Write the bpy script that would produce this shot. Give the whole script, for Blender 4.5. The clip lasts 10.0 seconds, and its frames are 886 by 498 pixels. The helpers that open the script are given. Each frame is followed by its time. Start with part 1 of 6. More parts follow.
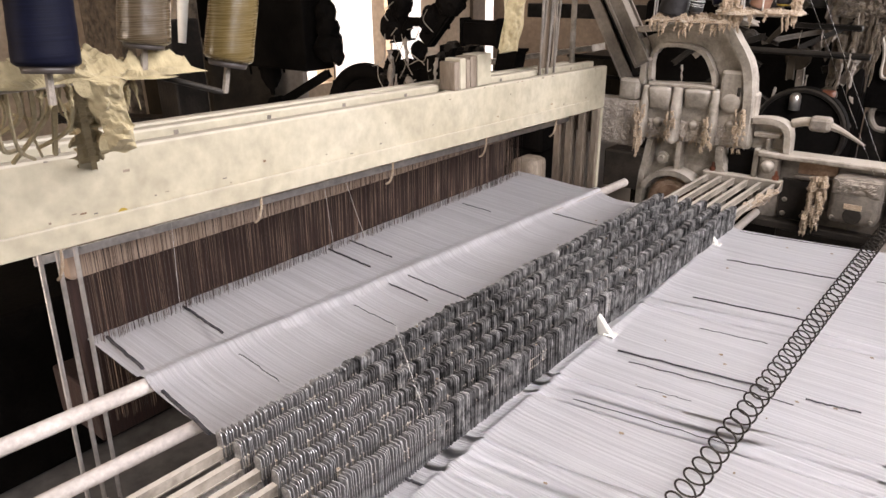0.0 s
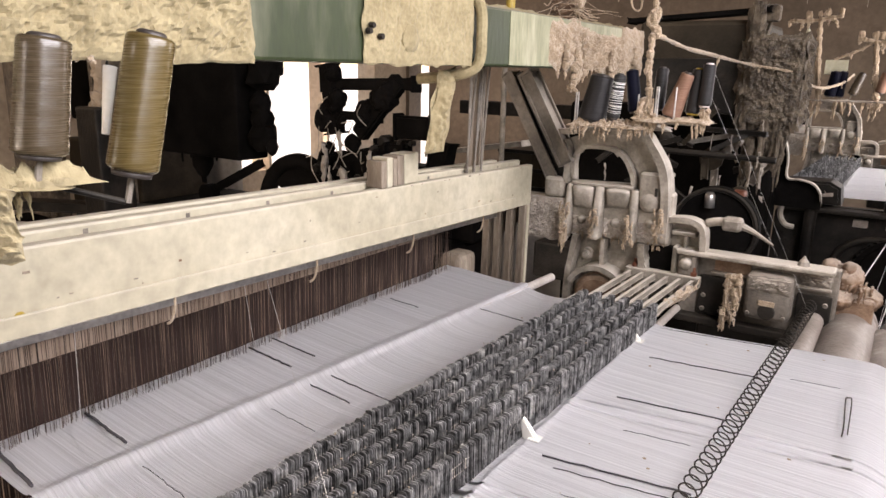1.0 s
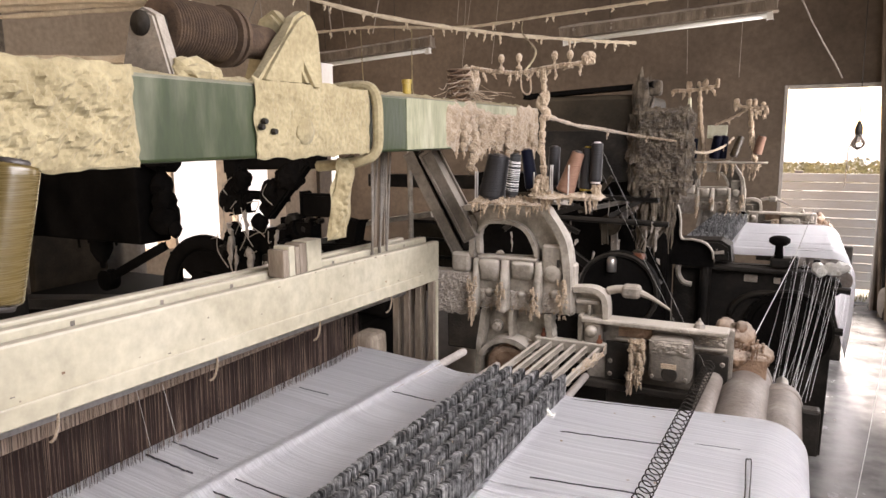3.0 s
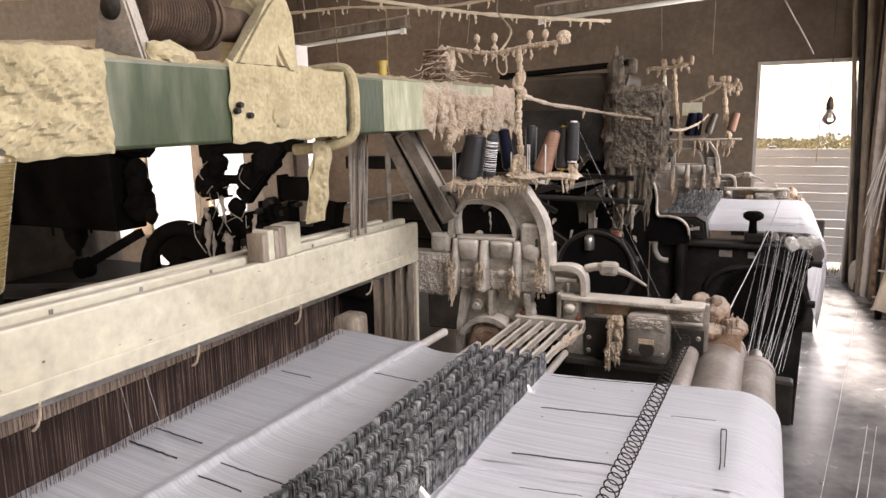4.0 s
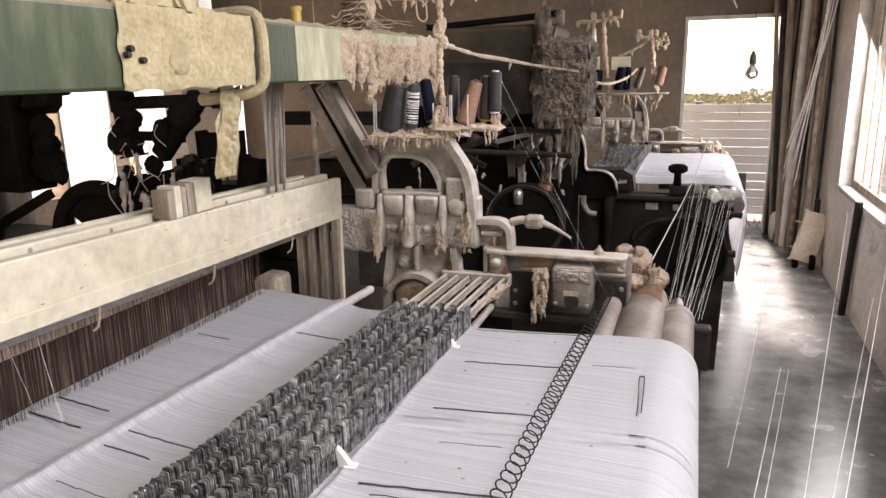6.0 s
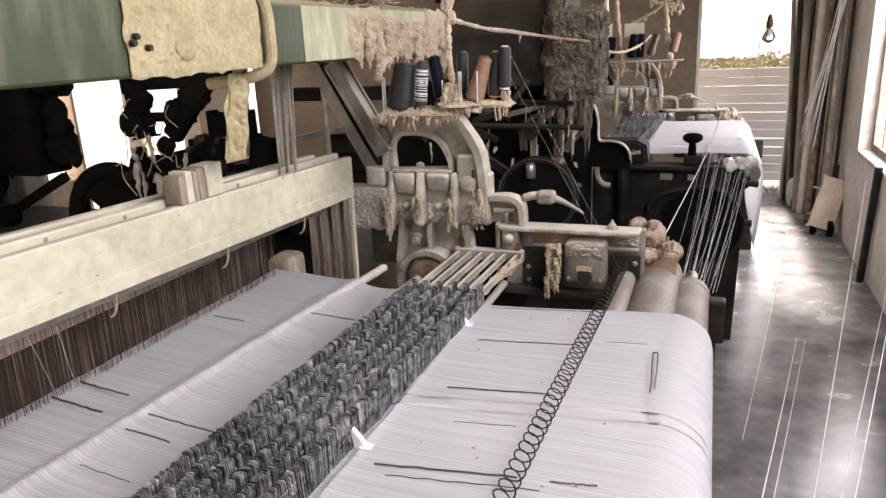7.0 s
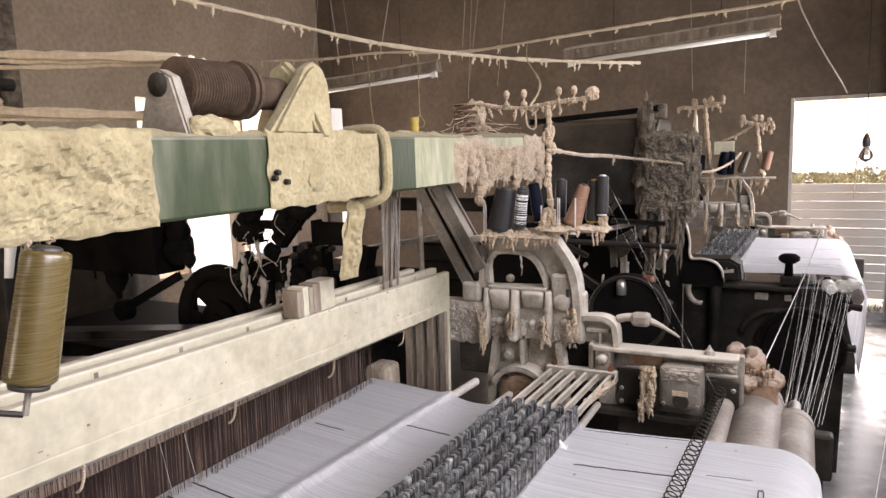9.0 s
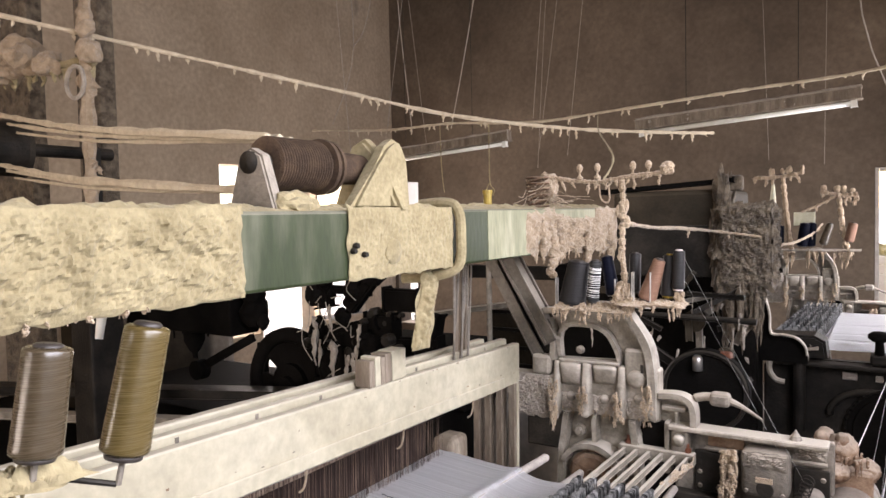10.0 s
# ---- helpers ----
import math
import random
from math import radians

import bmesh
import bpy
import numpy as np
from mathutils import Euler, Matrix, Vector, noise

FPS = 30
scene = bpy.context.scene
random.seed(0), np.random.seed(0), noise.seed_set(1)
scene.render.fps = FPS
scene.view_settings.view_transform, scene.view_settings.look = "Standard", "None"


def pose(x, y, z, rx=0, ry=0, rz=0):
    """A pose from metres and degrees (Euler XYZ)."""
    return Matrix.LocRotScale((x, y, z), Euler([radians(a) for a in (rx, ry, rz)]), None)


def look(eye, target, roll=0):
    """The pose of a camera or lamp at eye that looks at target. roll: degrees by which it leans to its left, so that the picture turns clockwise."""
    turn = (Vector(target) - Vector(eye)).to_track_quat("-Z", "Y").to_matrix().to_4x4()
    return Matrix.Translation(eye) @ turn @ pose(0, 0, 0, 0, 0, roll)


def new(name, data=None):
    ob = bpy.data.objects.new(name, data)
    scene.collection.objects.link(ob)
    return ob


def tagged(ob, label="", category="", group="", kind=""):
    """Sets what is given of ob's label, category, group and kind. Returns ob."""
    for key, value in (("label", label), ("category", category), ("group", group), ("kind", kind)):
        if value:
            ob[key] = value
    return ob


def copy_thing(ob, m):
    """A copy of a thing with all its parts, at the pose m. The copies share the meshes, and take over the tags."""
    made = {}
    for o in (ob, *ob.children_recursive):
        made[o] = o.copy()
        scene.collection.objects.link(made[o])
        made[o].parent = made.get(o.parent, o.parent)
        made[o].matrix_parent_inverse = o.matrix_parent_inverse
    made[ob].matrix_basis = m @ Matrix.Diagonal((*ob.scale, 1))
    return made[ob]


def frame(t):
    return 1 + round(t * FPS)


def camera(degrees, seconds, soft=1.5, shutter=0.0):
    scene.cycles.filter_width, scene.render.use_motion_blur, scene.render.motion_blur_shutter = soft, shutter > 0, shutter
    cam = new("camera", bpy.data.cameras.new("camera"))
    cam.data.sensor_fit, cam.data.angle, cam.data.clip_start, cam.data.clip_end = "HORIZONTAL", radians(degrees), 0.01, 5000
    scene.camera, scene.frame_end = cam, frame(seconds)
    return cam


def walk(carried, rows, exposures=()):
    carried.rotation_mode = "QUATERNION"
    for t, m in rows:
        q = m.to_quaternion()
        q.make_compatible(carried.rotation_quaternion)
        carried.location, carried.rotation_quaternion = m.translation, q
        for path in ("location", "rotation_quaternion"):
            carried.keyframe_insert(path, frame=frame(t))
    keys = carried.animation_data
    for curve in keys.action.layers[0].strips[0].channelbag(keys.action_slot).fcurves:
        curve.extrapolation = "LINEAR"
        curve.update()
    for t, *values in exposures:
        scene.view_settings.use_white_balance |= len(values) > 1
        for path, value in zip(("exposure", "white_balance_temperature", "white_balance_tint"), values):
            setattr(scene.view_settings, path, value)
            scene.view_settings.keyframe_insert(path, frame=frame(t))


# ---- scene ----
cam = camera(64.9, 10.0)
PATH = [
    (0, (-0.018, 0.098, 1.468), (-1.185, 1.547, 0.735), -0.8),
    (0.5, (-0.004, 0.099, 1.469), (-1.138, 1.604, 0.801), -0.2),
    (1, (-0.01, 0.128, 1.491), (-1.077, 1.743, 0.989), 1.1),
    (1.5, (-0.013, 0.13, 1.504), (-1.04, 1.798, 1.102), 1.2),
    (2, (-0.004, 0.139, 1.528), (-0.986, 1.848, 1.189), 0.7),
    (2.5, (0.008, 0.153, 1.534), (-0.92, 1.896, 1.219), 0.1),
    (4, (0.016, 0.142, 1.536), (-0.813, 1.923, 1.16), -1.3),
    (4.5, (0.026, 0.145, 1.536), (-0.78, 1.93, 1.128), -1.5),
    (5, (0.028, 0.152, 1.528), (-0.745, 1.945, 1.094), -1.8),
    (5.5, (0.031, 0.176, 1.513), (-0.677, 1.983, 1.03), -1.2),
    (5.7, (0.035, 0.185, 1.513), (-0.633, 2.005, 1.023), -1.0),
    (6.8, (0.046, 0.197, 1.533), (-0.622, 2.002, 0.986), -2.1),
    (7, (0.046, 0.199, 1.534), (-0.649, 1.984, 0.961), -2.7),
    (7.5, (0.054, 0.189, 1.541), (-0.663, 1.96, 0.95), -3.3),
    (8, (0.05, 0.18, 1.54), (-0.679, 1.958, 0.983), -2.7),
    (8.5, (0.054, 0.159, 1.56), (-0.723, 1.938, 1.082), -1.9),
    (9, (0.024, 0.131, 1.594), (-0.89, 1.886, 1.311), -1.9),
    (9.5, (0.016, 0.128, 1.617), (-0.989, 1.852, 1.483), -2.1),
    (10, (0.015, 0.117, 1.614), (-1.067, 1.796, 1.519), -1.3),
]
walk(cam, [(t, look(eye, target, roll)) for t, eye, target, roll in PATH], [(0, 1.20, 7000, 21), (4, 1.15, 6850, 20), (8, 1.15, 6800, 20), (10, 1.28, 6600, 20)])

# ---- world and light ----
world = bpy.data.worlds.new("world")
scene.world = world
world.use_nodes = True
wn = world.node_tree
sky = wn.nodes.new("ShaderNodeTexSky")
sky.sky_type = "NISHITA"
sky.sun_disc = False
sky.sun_elevation = radians(33)
sky.sun_rotation = radians(-4)
wn.nodes["Background"].inputs[1].default_value = 0.15
wn.links.new(sky.outputs[0], wn.nodes["Background"].inputs[0])

sun = new("sun", bpy.data.lights.new("sun", "SUN"))
sun.data.energy, sun.data.angle, sun.data.color = 5.0, radians(6), (1.0, 0.94, 0.86)
sun.matrix_world = look((-0.2, 4.0, 2.6), (0, 0, 0))


def window_light(name, place, target, wide, high, watts, color=(1.0, 0.97, 0.93)):
    """Skylight that comes in through one of the openings, seen or added."""
    lamp = new(name, bpy.data.lights.new(name, "AREA"))
    lamp.data.shape, lamp.data.size, lamp.data.size_y = "RECTANGLE", wide, high
    lamp.data.energy, lamp.data.color = watts, color
    lamp.matrix_world = look(place, target)
    return lamp


# Lamp of an unseen opening beside the camera, added to light healds and warp.
window_light("skylight_aisle_window", (1.12, 0.75, 2.25), (-0.7, 0.75, 0.9), 2.9, 1.3, 60, (0.93, 0.965, 1.0))
window_light("skylight_aisle_window", (1.20, 4.95, 1.38), (-0.6, 4.95, 0.6), 1.3, 1.4, 46, (0.95, 0.975, 1.0))
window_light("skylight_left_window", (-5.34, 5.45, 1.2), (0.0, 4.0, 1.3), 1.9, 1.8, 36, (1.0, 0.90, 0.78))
# Fill lamp in an added opening behind the camera, brightens the left walls.
window_light("skylight_gateway", (-2.4, -3.1, 1.5), (-4.6, 5.0, 2.4), 2.3, 2.4, 54, (1.0, 0.86, 0.70))


# ---- materials ----
def material(name, c1, c2, scale=6.0, rough=0.6, metal=0.0, bump=0.2, bscale=60.0, stretch=(1, 1, 1), dust=0.0,
             dust_color=(0.62, 0.55, 0.46), c3=None, island=0.0, spec=0.4, sheen=0.0, grain=0.35):
    """Two tones in large patches, fine grain over them, relief, and lint dust lying on what faces up."""
    m = bpy.data.materials.new(name)
    m.use_nodes = True
    n, l = m.node_tree.nodes, m.node_tree.links
    b = n["Principled BSDF"]
    co = n.new("ShaderNodeTexCoord")
    mp = n.new("ShaderNodeMapping")
    mp.inputs["Scale"].default_value = stretch
    l.new(co.outputs["Object"], mp.inputs["Vector"])
    big = n.new("ShaderNodeTexNoise")
    big.inputs["Scale"].default_value, big.inputs["Detail"].default_value, big.inputs["Roughness"].default_value = scale, 6, 0.62
    l.new(mp.outputs[0], big.inputs["Vector"])
    fine = n.new("ShaderNodeTexNoise")
    fine.inputs["Scale"].default_value, fine.inputs["Detail"].default_value = bscale, 4
    l.new(mp.outputs[0], fine.inputs["Vector"])
    ramp = n.new("ShaderNodeValToRGB")
    ramp.color_ramp.elements[0].position, ramp.color_ramp.elements[1].position = 0.36, 0.66
    ramp.color_ramp.elements[0].color, ramp.color_ramp.elements[1].color = (*c1, 1), (*c2, 1)
    if c3:
        e = ramp.color_ramp.elements.new(0.74)
        e.color = (*c3, 1)
    l.new(big.outputs[0], ramp.inputs[0])
    mix = n.new("ShaderNodeMix")
    mix.data_type, mix.blend_type = "RGBA", "OVERLAY"
    mix.inputs[0].default_value = grain
    l.new(ramp.outputs[0], mix.inputs[6])
    l.new(fine.outputs[0], mix.inputs[7])
    color = mix.outputs[2]
    if island:
        g = n.new("ShaderNodeNewGeometry")
        hsv = n.new("ShaderNodeHueSaturation")
        mr = n.new("ShaderNodeMapRange")
        mr.inputs[3].default_value, mr.inputs[4].default_value = 1 - island, 1 + island
        l.new(g.outputs["Random Per Island"], mr.inputs[0])
        l.new(mr.outputs[0], hsv.inputs["Value"])
        l.new(color, hsv.inputs["Color"])
        color = hsv.outputs[0]
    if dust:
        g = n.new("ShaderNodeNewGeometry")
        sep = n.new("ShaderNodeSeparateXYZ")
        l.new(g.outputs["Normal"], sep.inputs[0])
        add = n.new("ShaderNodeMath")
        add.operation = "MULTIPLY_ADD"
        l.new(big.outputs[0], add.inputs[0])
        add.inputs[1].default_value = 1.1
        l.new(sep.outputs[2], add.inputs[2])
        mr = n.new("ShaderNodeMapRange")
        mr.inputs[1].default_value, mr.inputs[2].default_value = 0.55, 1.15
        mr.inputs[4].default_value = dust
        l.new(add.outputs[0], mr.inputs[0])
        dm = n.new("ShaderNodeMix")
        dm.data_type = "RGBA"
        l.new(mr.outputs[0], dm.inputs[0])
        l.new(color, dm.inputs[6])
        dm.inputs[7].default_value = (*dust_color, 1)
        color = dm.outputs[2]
    l.new(color, b.inputs["Base Color"])
    rr = n.new("ShaderNodeMapRange")
    rr.inputs[3].default_value, rr.inputs[4].default_value = max(rough - 0.15, 0.02), min(rough + 0.15, 1)
    l.new(big.outputs[0], rr.inputs[0])
    l.new(rr.outputs[0], b.inputs["Roughness"])
    b.inputs["Metallic"].default_value = metal
    b.inputs["Specular IOR Level"].default_value = spec
    b.inputs["Sheen Weight"].default_value = sheen
    if bump:
        bp = n.new("ShaderNodeBump")
        bp.inputs["Strength"].default_value, bp.inputs["Distance"].default_value = bump, 0.01
        l.new(fine.outputs[0], bp.inputs["Height"])
        l.new(bp.outputs[0], b.inputs["Normal"])
    return m


M = {}
# Plaster tone darkened to carry the low light on the far wall.
M["wall"] = material("dark_plaster", (0.094, 0.070, 0.049), (0.172, 0.130, 0.093), 0.9, 0.9, bump=0.3, bscale=25, c3=(0.225, 0.18, 0.135))
# Lighter plaster tone, carries the glow on the left wall.
M["wall_lit"] = material("lit_tan_plaster", (0.37, 0.285, 0.20), (0.49, 0.39, 0.285), 1.1, 0.9, bump=0.3, bscale=25, c3=(0.24, 0.20, 0.16))
M["wall_pale"] = material("dusty_whitewash", (0.36, 0.32, 0.28), (0.52, 0.48, 0.43), 1.6, 0.85, bump=0.35, bscale=22, c3=(0.28, 0.24, 0.20))
M["ceiling"] = material("sooty_roof", (0.10, 0.09, 0.08), (0.16, 0.14, 0.12), 1.2, 0.9)
M["floor"] = material("worn_concrete", (0.11, 0.107, 0.102), (0.27, 0.262, 0.25), 3.4, 0.24, bump=0.18, bscale=14, c3=(0.62, 0.595, 0.56), spec=0.5)
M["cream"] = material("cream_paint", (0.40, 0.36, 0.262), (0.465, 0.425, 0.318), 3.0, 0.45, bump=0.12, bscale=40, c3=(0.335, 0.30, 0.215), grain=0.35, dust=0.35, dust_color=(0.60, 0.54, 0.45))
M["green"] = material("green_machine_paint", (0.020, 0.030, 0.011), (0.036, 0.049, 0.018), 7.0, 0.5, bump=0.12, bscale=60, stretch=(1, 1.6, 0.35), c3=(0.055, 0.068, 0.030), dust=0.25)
M["palegreen"] = material("faded_green_paint", (0.20, 0.205, 0.125), (0.32, 0.31, 0.20), 9.0, 0.6, bump=0.2, bscale=60, stretch=(1, 1.6, 0.4), dust=0.6)
M["lint"] = material("cream_lint", (0.262, 0.214, 0.122), (0.360, 0.302, 0.180), 14.0, 0.95, bump=0.30, bscale=110, sheen=0.1, spec=0.1)
M["lintpink"] = material("pale_pink_lint", (0.33, 0.245, 0.160), (0.50, 0.385, 0.270), 25.0, 0.95, bump=0.8, bscale=260, sheen=0.3, spec=0.1)
# Lint lightened in colour to stand in for light on the ropes.
M["lint_lit"] = material("lit_cream_lint", (0.60, 0.50, 0.36), (0.76, 0.66, 0.50), 25.0, 0.95, bump=0.8, bscale=240, spec=0.1)
M["lintgrey"] = material("grey_lint", (0.34, 0.29, 0.24), (0.52, 0.46, 0.39), 25.0, 0.95, bump=0.8, bscale=240, sheen=0.2, spec=0.1)
M["lintdark"] = material("dark_oily_lint", (0.060, 0.046, 0.033), (0.22, 0.175, 0.125), 22.0, 0.95, bump=0.8, bscale=200, sheen=0.15, spec=0.1)
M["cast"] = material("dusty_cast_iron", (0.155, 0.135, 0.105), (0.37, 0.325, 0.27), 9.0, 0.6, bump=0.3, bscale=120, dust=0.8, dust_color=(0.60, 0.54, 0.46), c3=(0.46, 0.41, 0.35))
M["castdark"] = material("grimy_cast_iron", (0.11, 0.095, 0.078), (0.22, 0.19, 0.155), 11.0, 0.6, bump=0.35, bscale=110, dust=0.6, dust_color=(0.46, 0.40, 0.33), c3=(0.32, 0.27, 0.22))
# Dark iron; its colour also carries the deep shadow between the machines.
M["darkiron"] = material("dark_iron", (0.009, 0.008, 0.007), (0.026, 0.022, 0.018), 8.0, 0.5, bump=0.25, bscale=90, dust=0.14, dust_color=(0.16, 0.135, 0.105), spec=0.15)
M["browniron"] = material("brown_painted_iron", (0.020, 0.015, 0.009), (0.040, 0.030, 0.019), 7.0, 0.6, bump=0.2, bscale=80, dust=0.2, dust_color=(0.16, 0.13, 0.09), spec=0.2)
# For black parts, and for machines whose backlit shade is put into the colour.
M["black"] = material("black_paint_and_shade", (0.004, 0.0036, 0.0032), (0.010, 0.0088, 0.0078), 6.0, 0.82, bump=0.15, bscale=80, spec=0.04)
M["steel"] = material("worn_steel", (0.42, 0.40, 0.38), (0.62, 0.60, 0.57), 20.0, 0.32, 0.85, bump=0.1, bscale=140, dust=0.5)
M["dropper"] = material("dropper_steel", (0.055, 0.055, 0.055), (0.50, 0.495, 0.49), 60.0, 0.34, 0.5, bump=0.05, bscale=200, island=0.75)
M["warp"] = material("white_warp_yarn", (0.68, 0.67, 0.68), (0.90, 0.895, 0.905), 3.0, 0.6, bump=0.5, bscale=6.0, stretch=(0.45, 70, 0.45), sheen=0.15, spec=0.3, grain=0.30)
M["warpthin"] = material("sparse_white_warp_yarn", (0.68, 0.665, 0.665), (0.90, 0.89, 0.90), 3.4, 0.65, bump=0.6, bscale=7.0, stretch=(0.35, 80, 0.35), sheen=0.1, spec=0.25, grain=0.4)
M["thread"] = material("white_thread", (0.72, 0.70, 0.66), (0.85, 0.83, 0.80), 30.0, 0.8, bump=0.0)
M["darkthread"] = material("dark_thread", (0.03, 0.03, 0.035), (0.07, 0.065, 0.07), 30.0, 0.8, bump=0.0)
M["heald"] = material("rusty_heald_wire", (0.030, 0.017, 0.012), (0.19, 0.135, 0.10), 24.0, 0.5, 0.2, bump=0.0, stretch=(1, 1, 0.3), island=0.95)
M["loops"] = material("pinkish_bare_wood", (0.30, 0.22, 0.165), (0.43, 0.335, 0.26), 24.0, 0.6, 0.1, bump=0.0, stretch=(1, 1, 0.3), island=0.4)
# Brown wood darkened to the shade that lies behind the heald wires.
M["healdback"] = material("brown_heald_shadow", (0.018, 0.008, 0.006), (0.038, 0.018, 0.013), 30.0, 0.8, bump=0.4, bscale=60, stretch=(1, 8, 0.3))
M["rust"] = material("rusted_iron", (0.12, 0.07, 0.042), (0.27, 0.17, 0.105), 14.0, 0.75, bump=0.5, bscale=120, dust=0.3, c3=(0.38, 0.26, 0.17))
M["rope"] = material("brown_rope", (0.045, 0.027, 0.016), (0.095, 0.060, 0.037), 30.0, 0.9, bump=0.2, bscale=200)
M["roller"] = material("lint_dusted_roller", (0.46, 0.41, 0.37), (0.62, 0.57, 0.52), 10.0, 0.55, bump=0.2, bscale=120, c3=(0.70, 0.66, 0.62))
M["rollerdirty"] = material("grimy_roller", (0.16, 0.13, 0.11), (0.30, 0.26, 0.225), 7.0, 0.55, bump=0.25, bscale=90, c3=(0.42, 0.37, 0.33))
M["gold"] = material("golden_yarn", (0.075, 0.052, 0.017), (0.12, 0.085, 0.030), 10.0, 0.27, bump=0.03, bscale=2.2, stretch=(3, 3, 190), sheen=0.0, spec=0.8)
M["taupe"] = material("taupe_yarn", (0.050, 0.036, 0.020), (0.078, 0.057, 0.034), 10.0, 0.27, bump=0.03, bscale=2.2, stretch=(3, 3, 190), sheen=0.0, spec=0.8)
M["navy"] = material("navy_yarn", (0.003, 0.0035, 0.008), (0.006, 0.007, 0.016), 10.0, 0.5, bump=0.08, bscale=2.2, stretch=(3, 3, 190), spec=0.05)
M["charcoal"] = material("charcoal_yarn", (0.012, 0.011, 0.0115), (0.026, 0.024, 0.024), 10.0, 0.45, bump=0.22, bscale=2.2, stretch=(3, 3, 190), spec=0.22)
M["pinkyarn"] = material("copper_pink_yarn", (0.17, 0.092, 0.062), (0.25, 0.145, 0.10), 10.0, 0.5, bump=0.22, bscale=2.2, stretch=(3, 3, 190), spec=0.12)
M["zebra"] = material("black_and_white_yarn", (0.02, 0.02, 0.02), (0.06, 0.06, 0.06), 2.4, 0.5, bump=0.3, bscale=2.2, stretch=(4, 4, 110), c3=(0.85, 0.83, 0.80), spec=0.12)
M["yellow"] = material("yellow_plastic", (0.24, 0.165, 0.022), (0.34, 0.24, 0.03), 10.0, 0.4, bump=0)
M["plastic"] = material("white_plastic", (0.75, 0.73, 0.66), (0.82, 0.80, 0.74), 10.0, 0.4, bump=0.05)
M["darkplastic"] = material("dark_cone_tip", (0.03, 0.025, 0.022), (0.06, 0.05, 0.045), 10.0, 0.4, bump=0)
M["tube"] = material("paper_cone_tube", (0.45, 0.38, 0.36), (0.6, 0.52, 0.5), 10.0, 0.7, bump=0.1)
M["pole"] = material("weathered_pole", (0.14, 0.105, 0.075), (0.31, 0.255, 0.195), 6.0, 0.75, bump=0.5, bscale=60, stretch=(3, 3, 0.6), c3=(0.43, 0.375, 0.31))
M["tag"] = material("pale_yellow_card", (0.62, 0.60, 0.44), (0.74, 0.72, 0.55), 8.0, 0.7, bump=0.1)
M["orange"] = material("dull_orange_paint", (0.10, 0.03, 0.014), (0.18, 0.06, 0.025), 8.0, 0.55, bump=0.2)
M["ground"] = material("dry_ground", (0.56, 0.50, 0.41), (0.68, 0.62, 0.52), 0.6, 0.95, bump=0.5, bscale=8)
M["grass"] = material("dry_grass", (0.24, 0.25, 0.10), (0.42, 0.38, 0.19), 6.0, 0.9, bump=0.4, bscale=40)
M["scrub"] = material("dry_scrub_leaves", (0.30, 0.27, 0.13), (0.50, 0.44, 0.26), 6.0, 0.9, bump=0.2, bscale=40)
M["slat"] = material("pale_fence_board", (0.84, 0.78, 0.68), (0.92, 0.89, 0.83), 2.0, 0.8, bump=0.4, bscale=30, stretch=(0.6, 1, 3))
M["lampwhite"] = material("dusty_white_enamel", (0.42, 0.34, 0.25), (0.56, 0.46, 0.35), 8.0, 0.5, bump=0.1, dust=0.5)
glass = bpy.data.materials.new("bulb_glass")
glass.use_nodes = True
gb = glass.node_tree.nodes["Principled BSDF"]
gb.inputs["Base Color"].default_value = (0.95, 0.92, 0.88, 1)
gb.inputs["Roughness"].default_value, gb.inputs["Transmission Weight"].default_value = 0.05, 1.0
M["glass"] = glass


# ---- mesh helpers ----
def thing(name, label, category, group="", kind="", at=(0, 0, 0)):
    ob = new(name)
    ob.location = at
    ob.empty_display_size = 0.05
    return tagged(ob, label, category, group, kind)


def part(name, bm, mat, parent=None, label="", smooth=False, kind=""):
    me = bpy.data.meshes.new(name)
    bmesh.ops.recalc_face_normals(bm, faces=bm.faces)
    if parent is not None:
        off = parent.location.copy() if parent.parent is None else parent.parent.location.copy()
        for v in bm.verts:
            v.co -= off
    bm.to_mesh(me)
    bm.free()
    if smooth:
        me.shade_smooth()
    me.materials.append(mat)
    ob = new(name, me)
    if parent is not None:
        ob.parent = parent
    return tagged(ob, label, kind=kind)


def B():
    return bmesh.new()


def bx(bm, x0, x1, y0, y1, z0, z1, bev=0.0):
    g = bmesh.ops.create_cube(bm, size=1.0)
    for v in g["verts"]:
        v.co = Vector(((x0 + x1) / 2 + v.co.x * (x1 - x0), (y0 + y1) / 2 + v.co.y * (y1 - y0), (z0 + z1) / 2 + v.co.z * (z1 - z0)))
    if bev:
        e = list({e for v in g["verts"] for e in v.link_edges})
        bmesh.ops.bevel(bm, geom=e, offset=bev, segments=2, affect="EDGES", profile=0.5)
    return bm


def beam_between(bm, p, q, w, h, bev=0.0, up=(0, 0, 1)):
    """A rectangular bar from p to q, w wide and h deep."""
    p, q = Vector(p), Vector(q)
    d = (q - p).normalized()
    s = d.cross(Vector(up)).normalized()
    u = s.cross(d)
    g = bmesh.ops.create_cube(bm, size=1.0)
    for v in g["verts"]:
        c = v.co.copy()
        v.co = (p + q) / 2 + d * c.x * (q - p).length + s * c.y * w + u * c.z * h
    if bev:
        e = list({e for v in g["verts"] for e in v.link_edges})
        bmesh.ops.bevel(bm, geom=e, offset=bev, segments=2, affect="EDGES")
    return bm


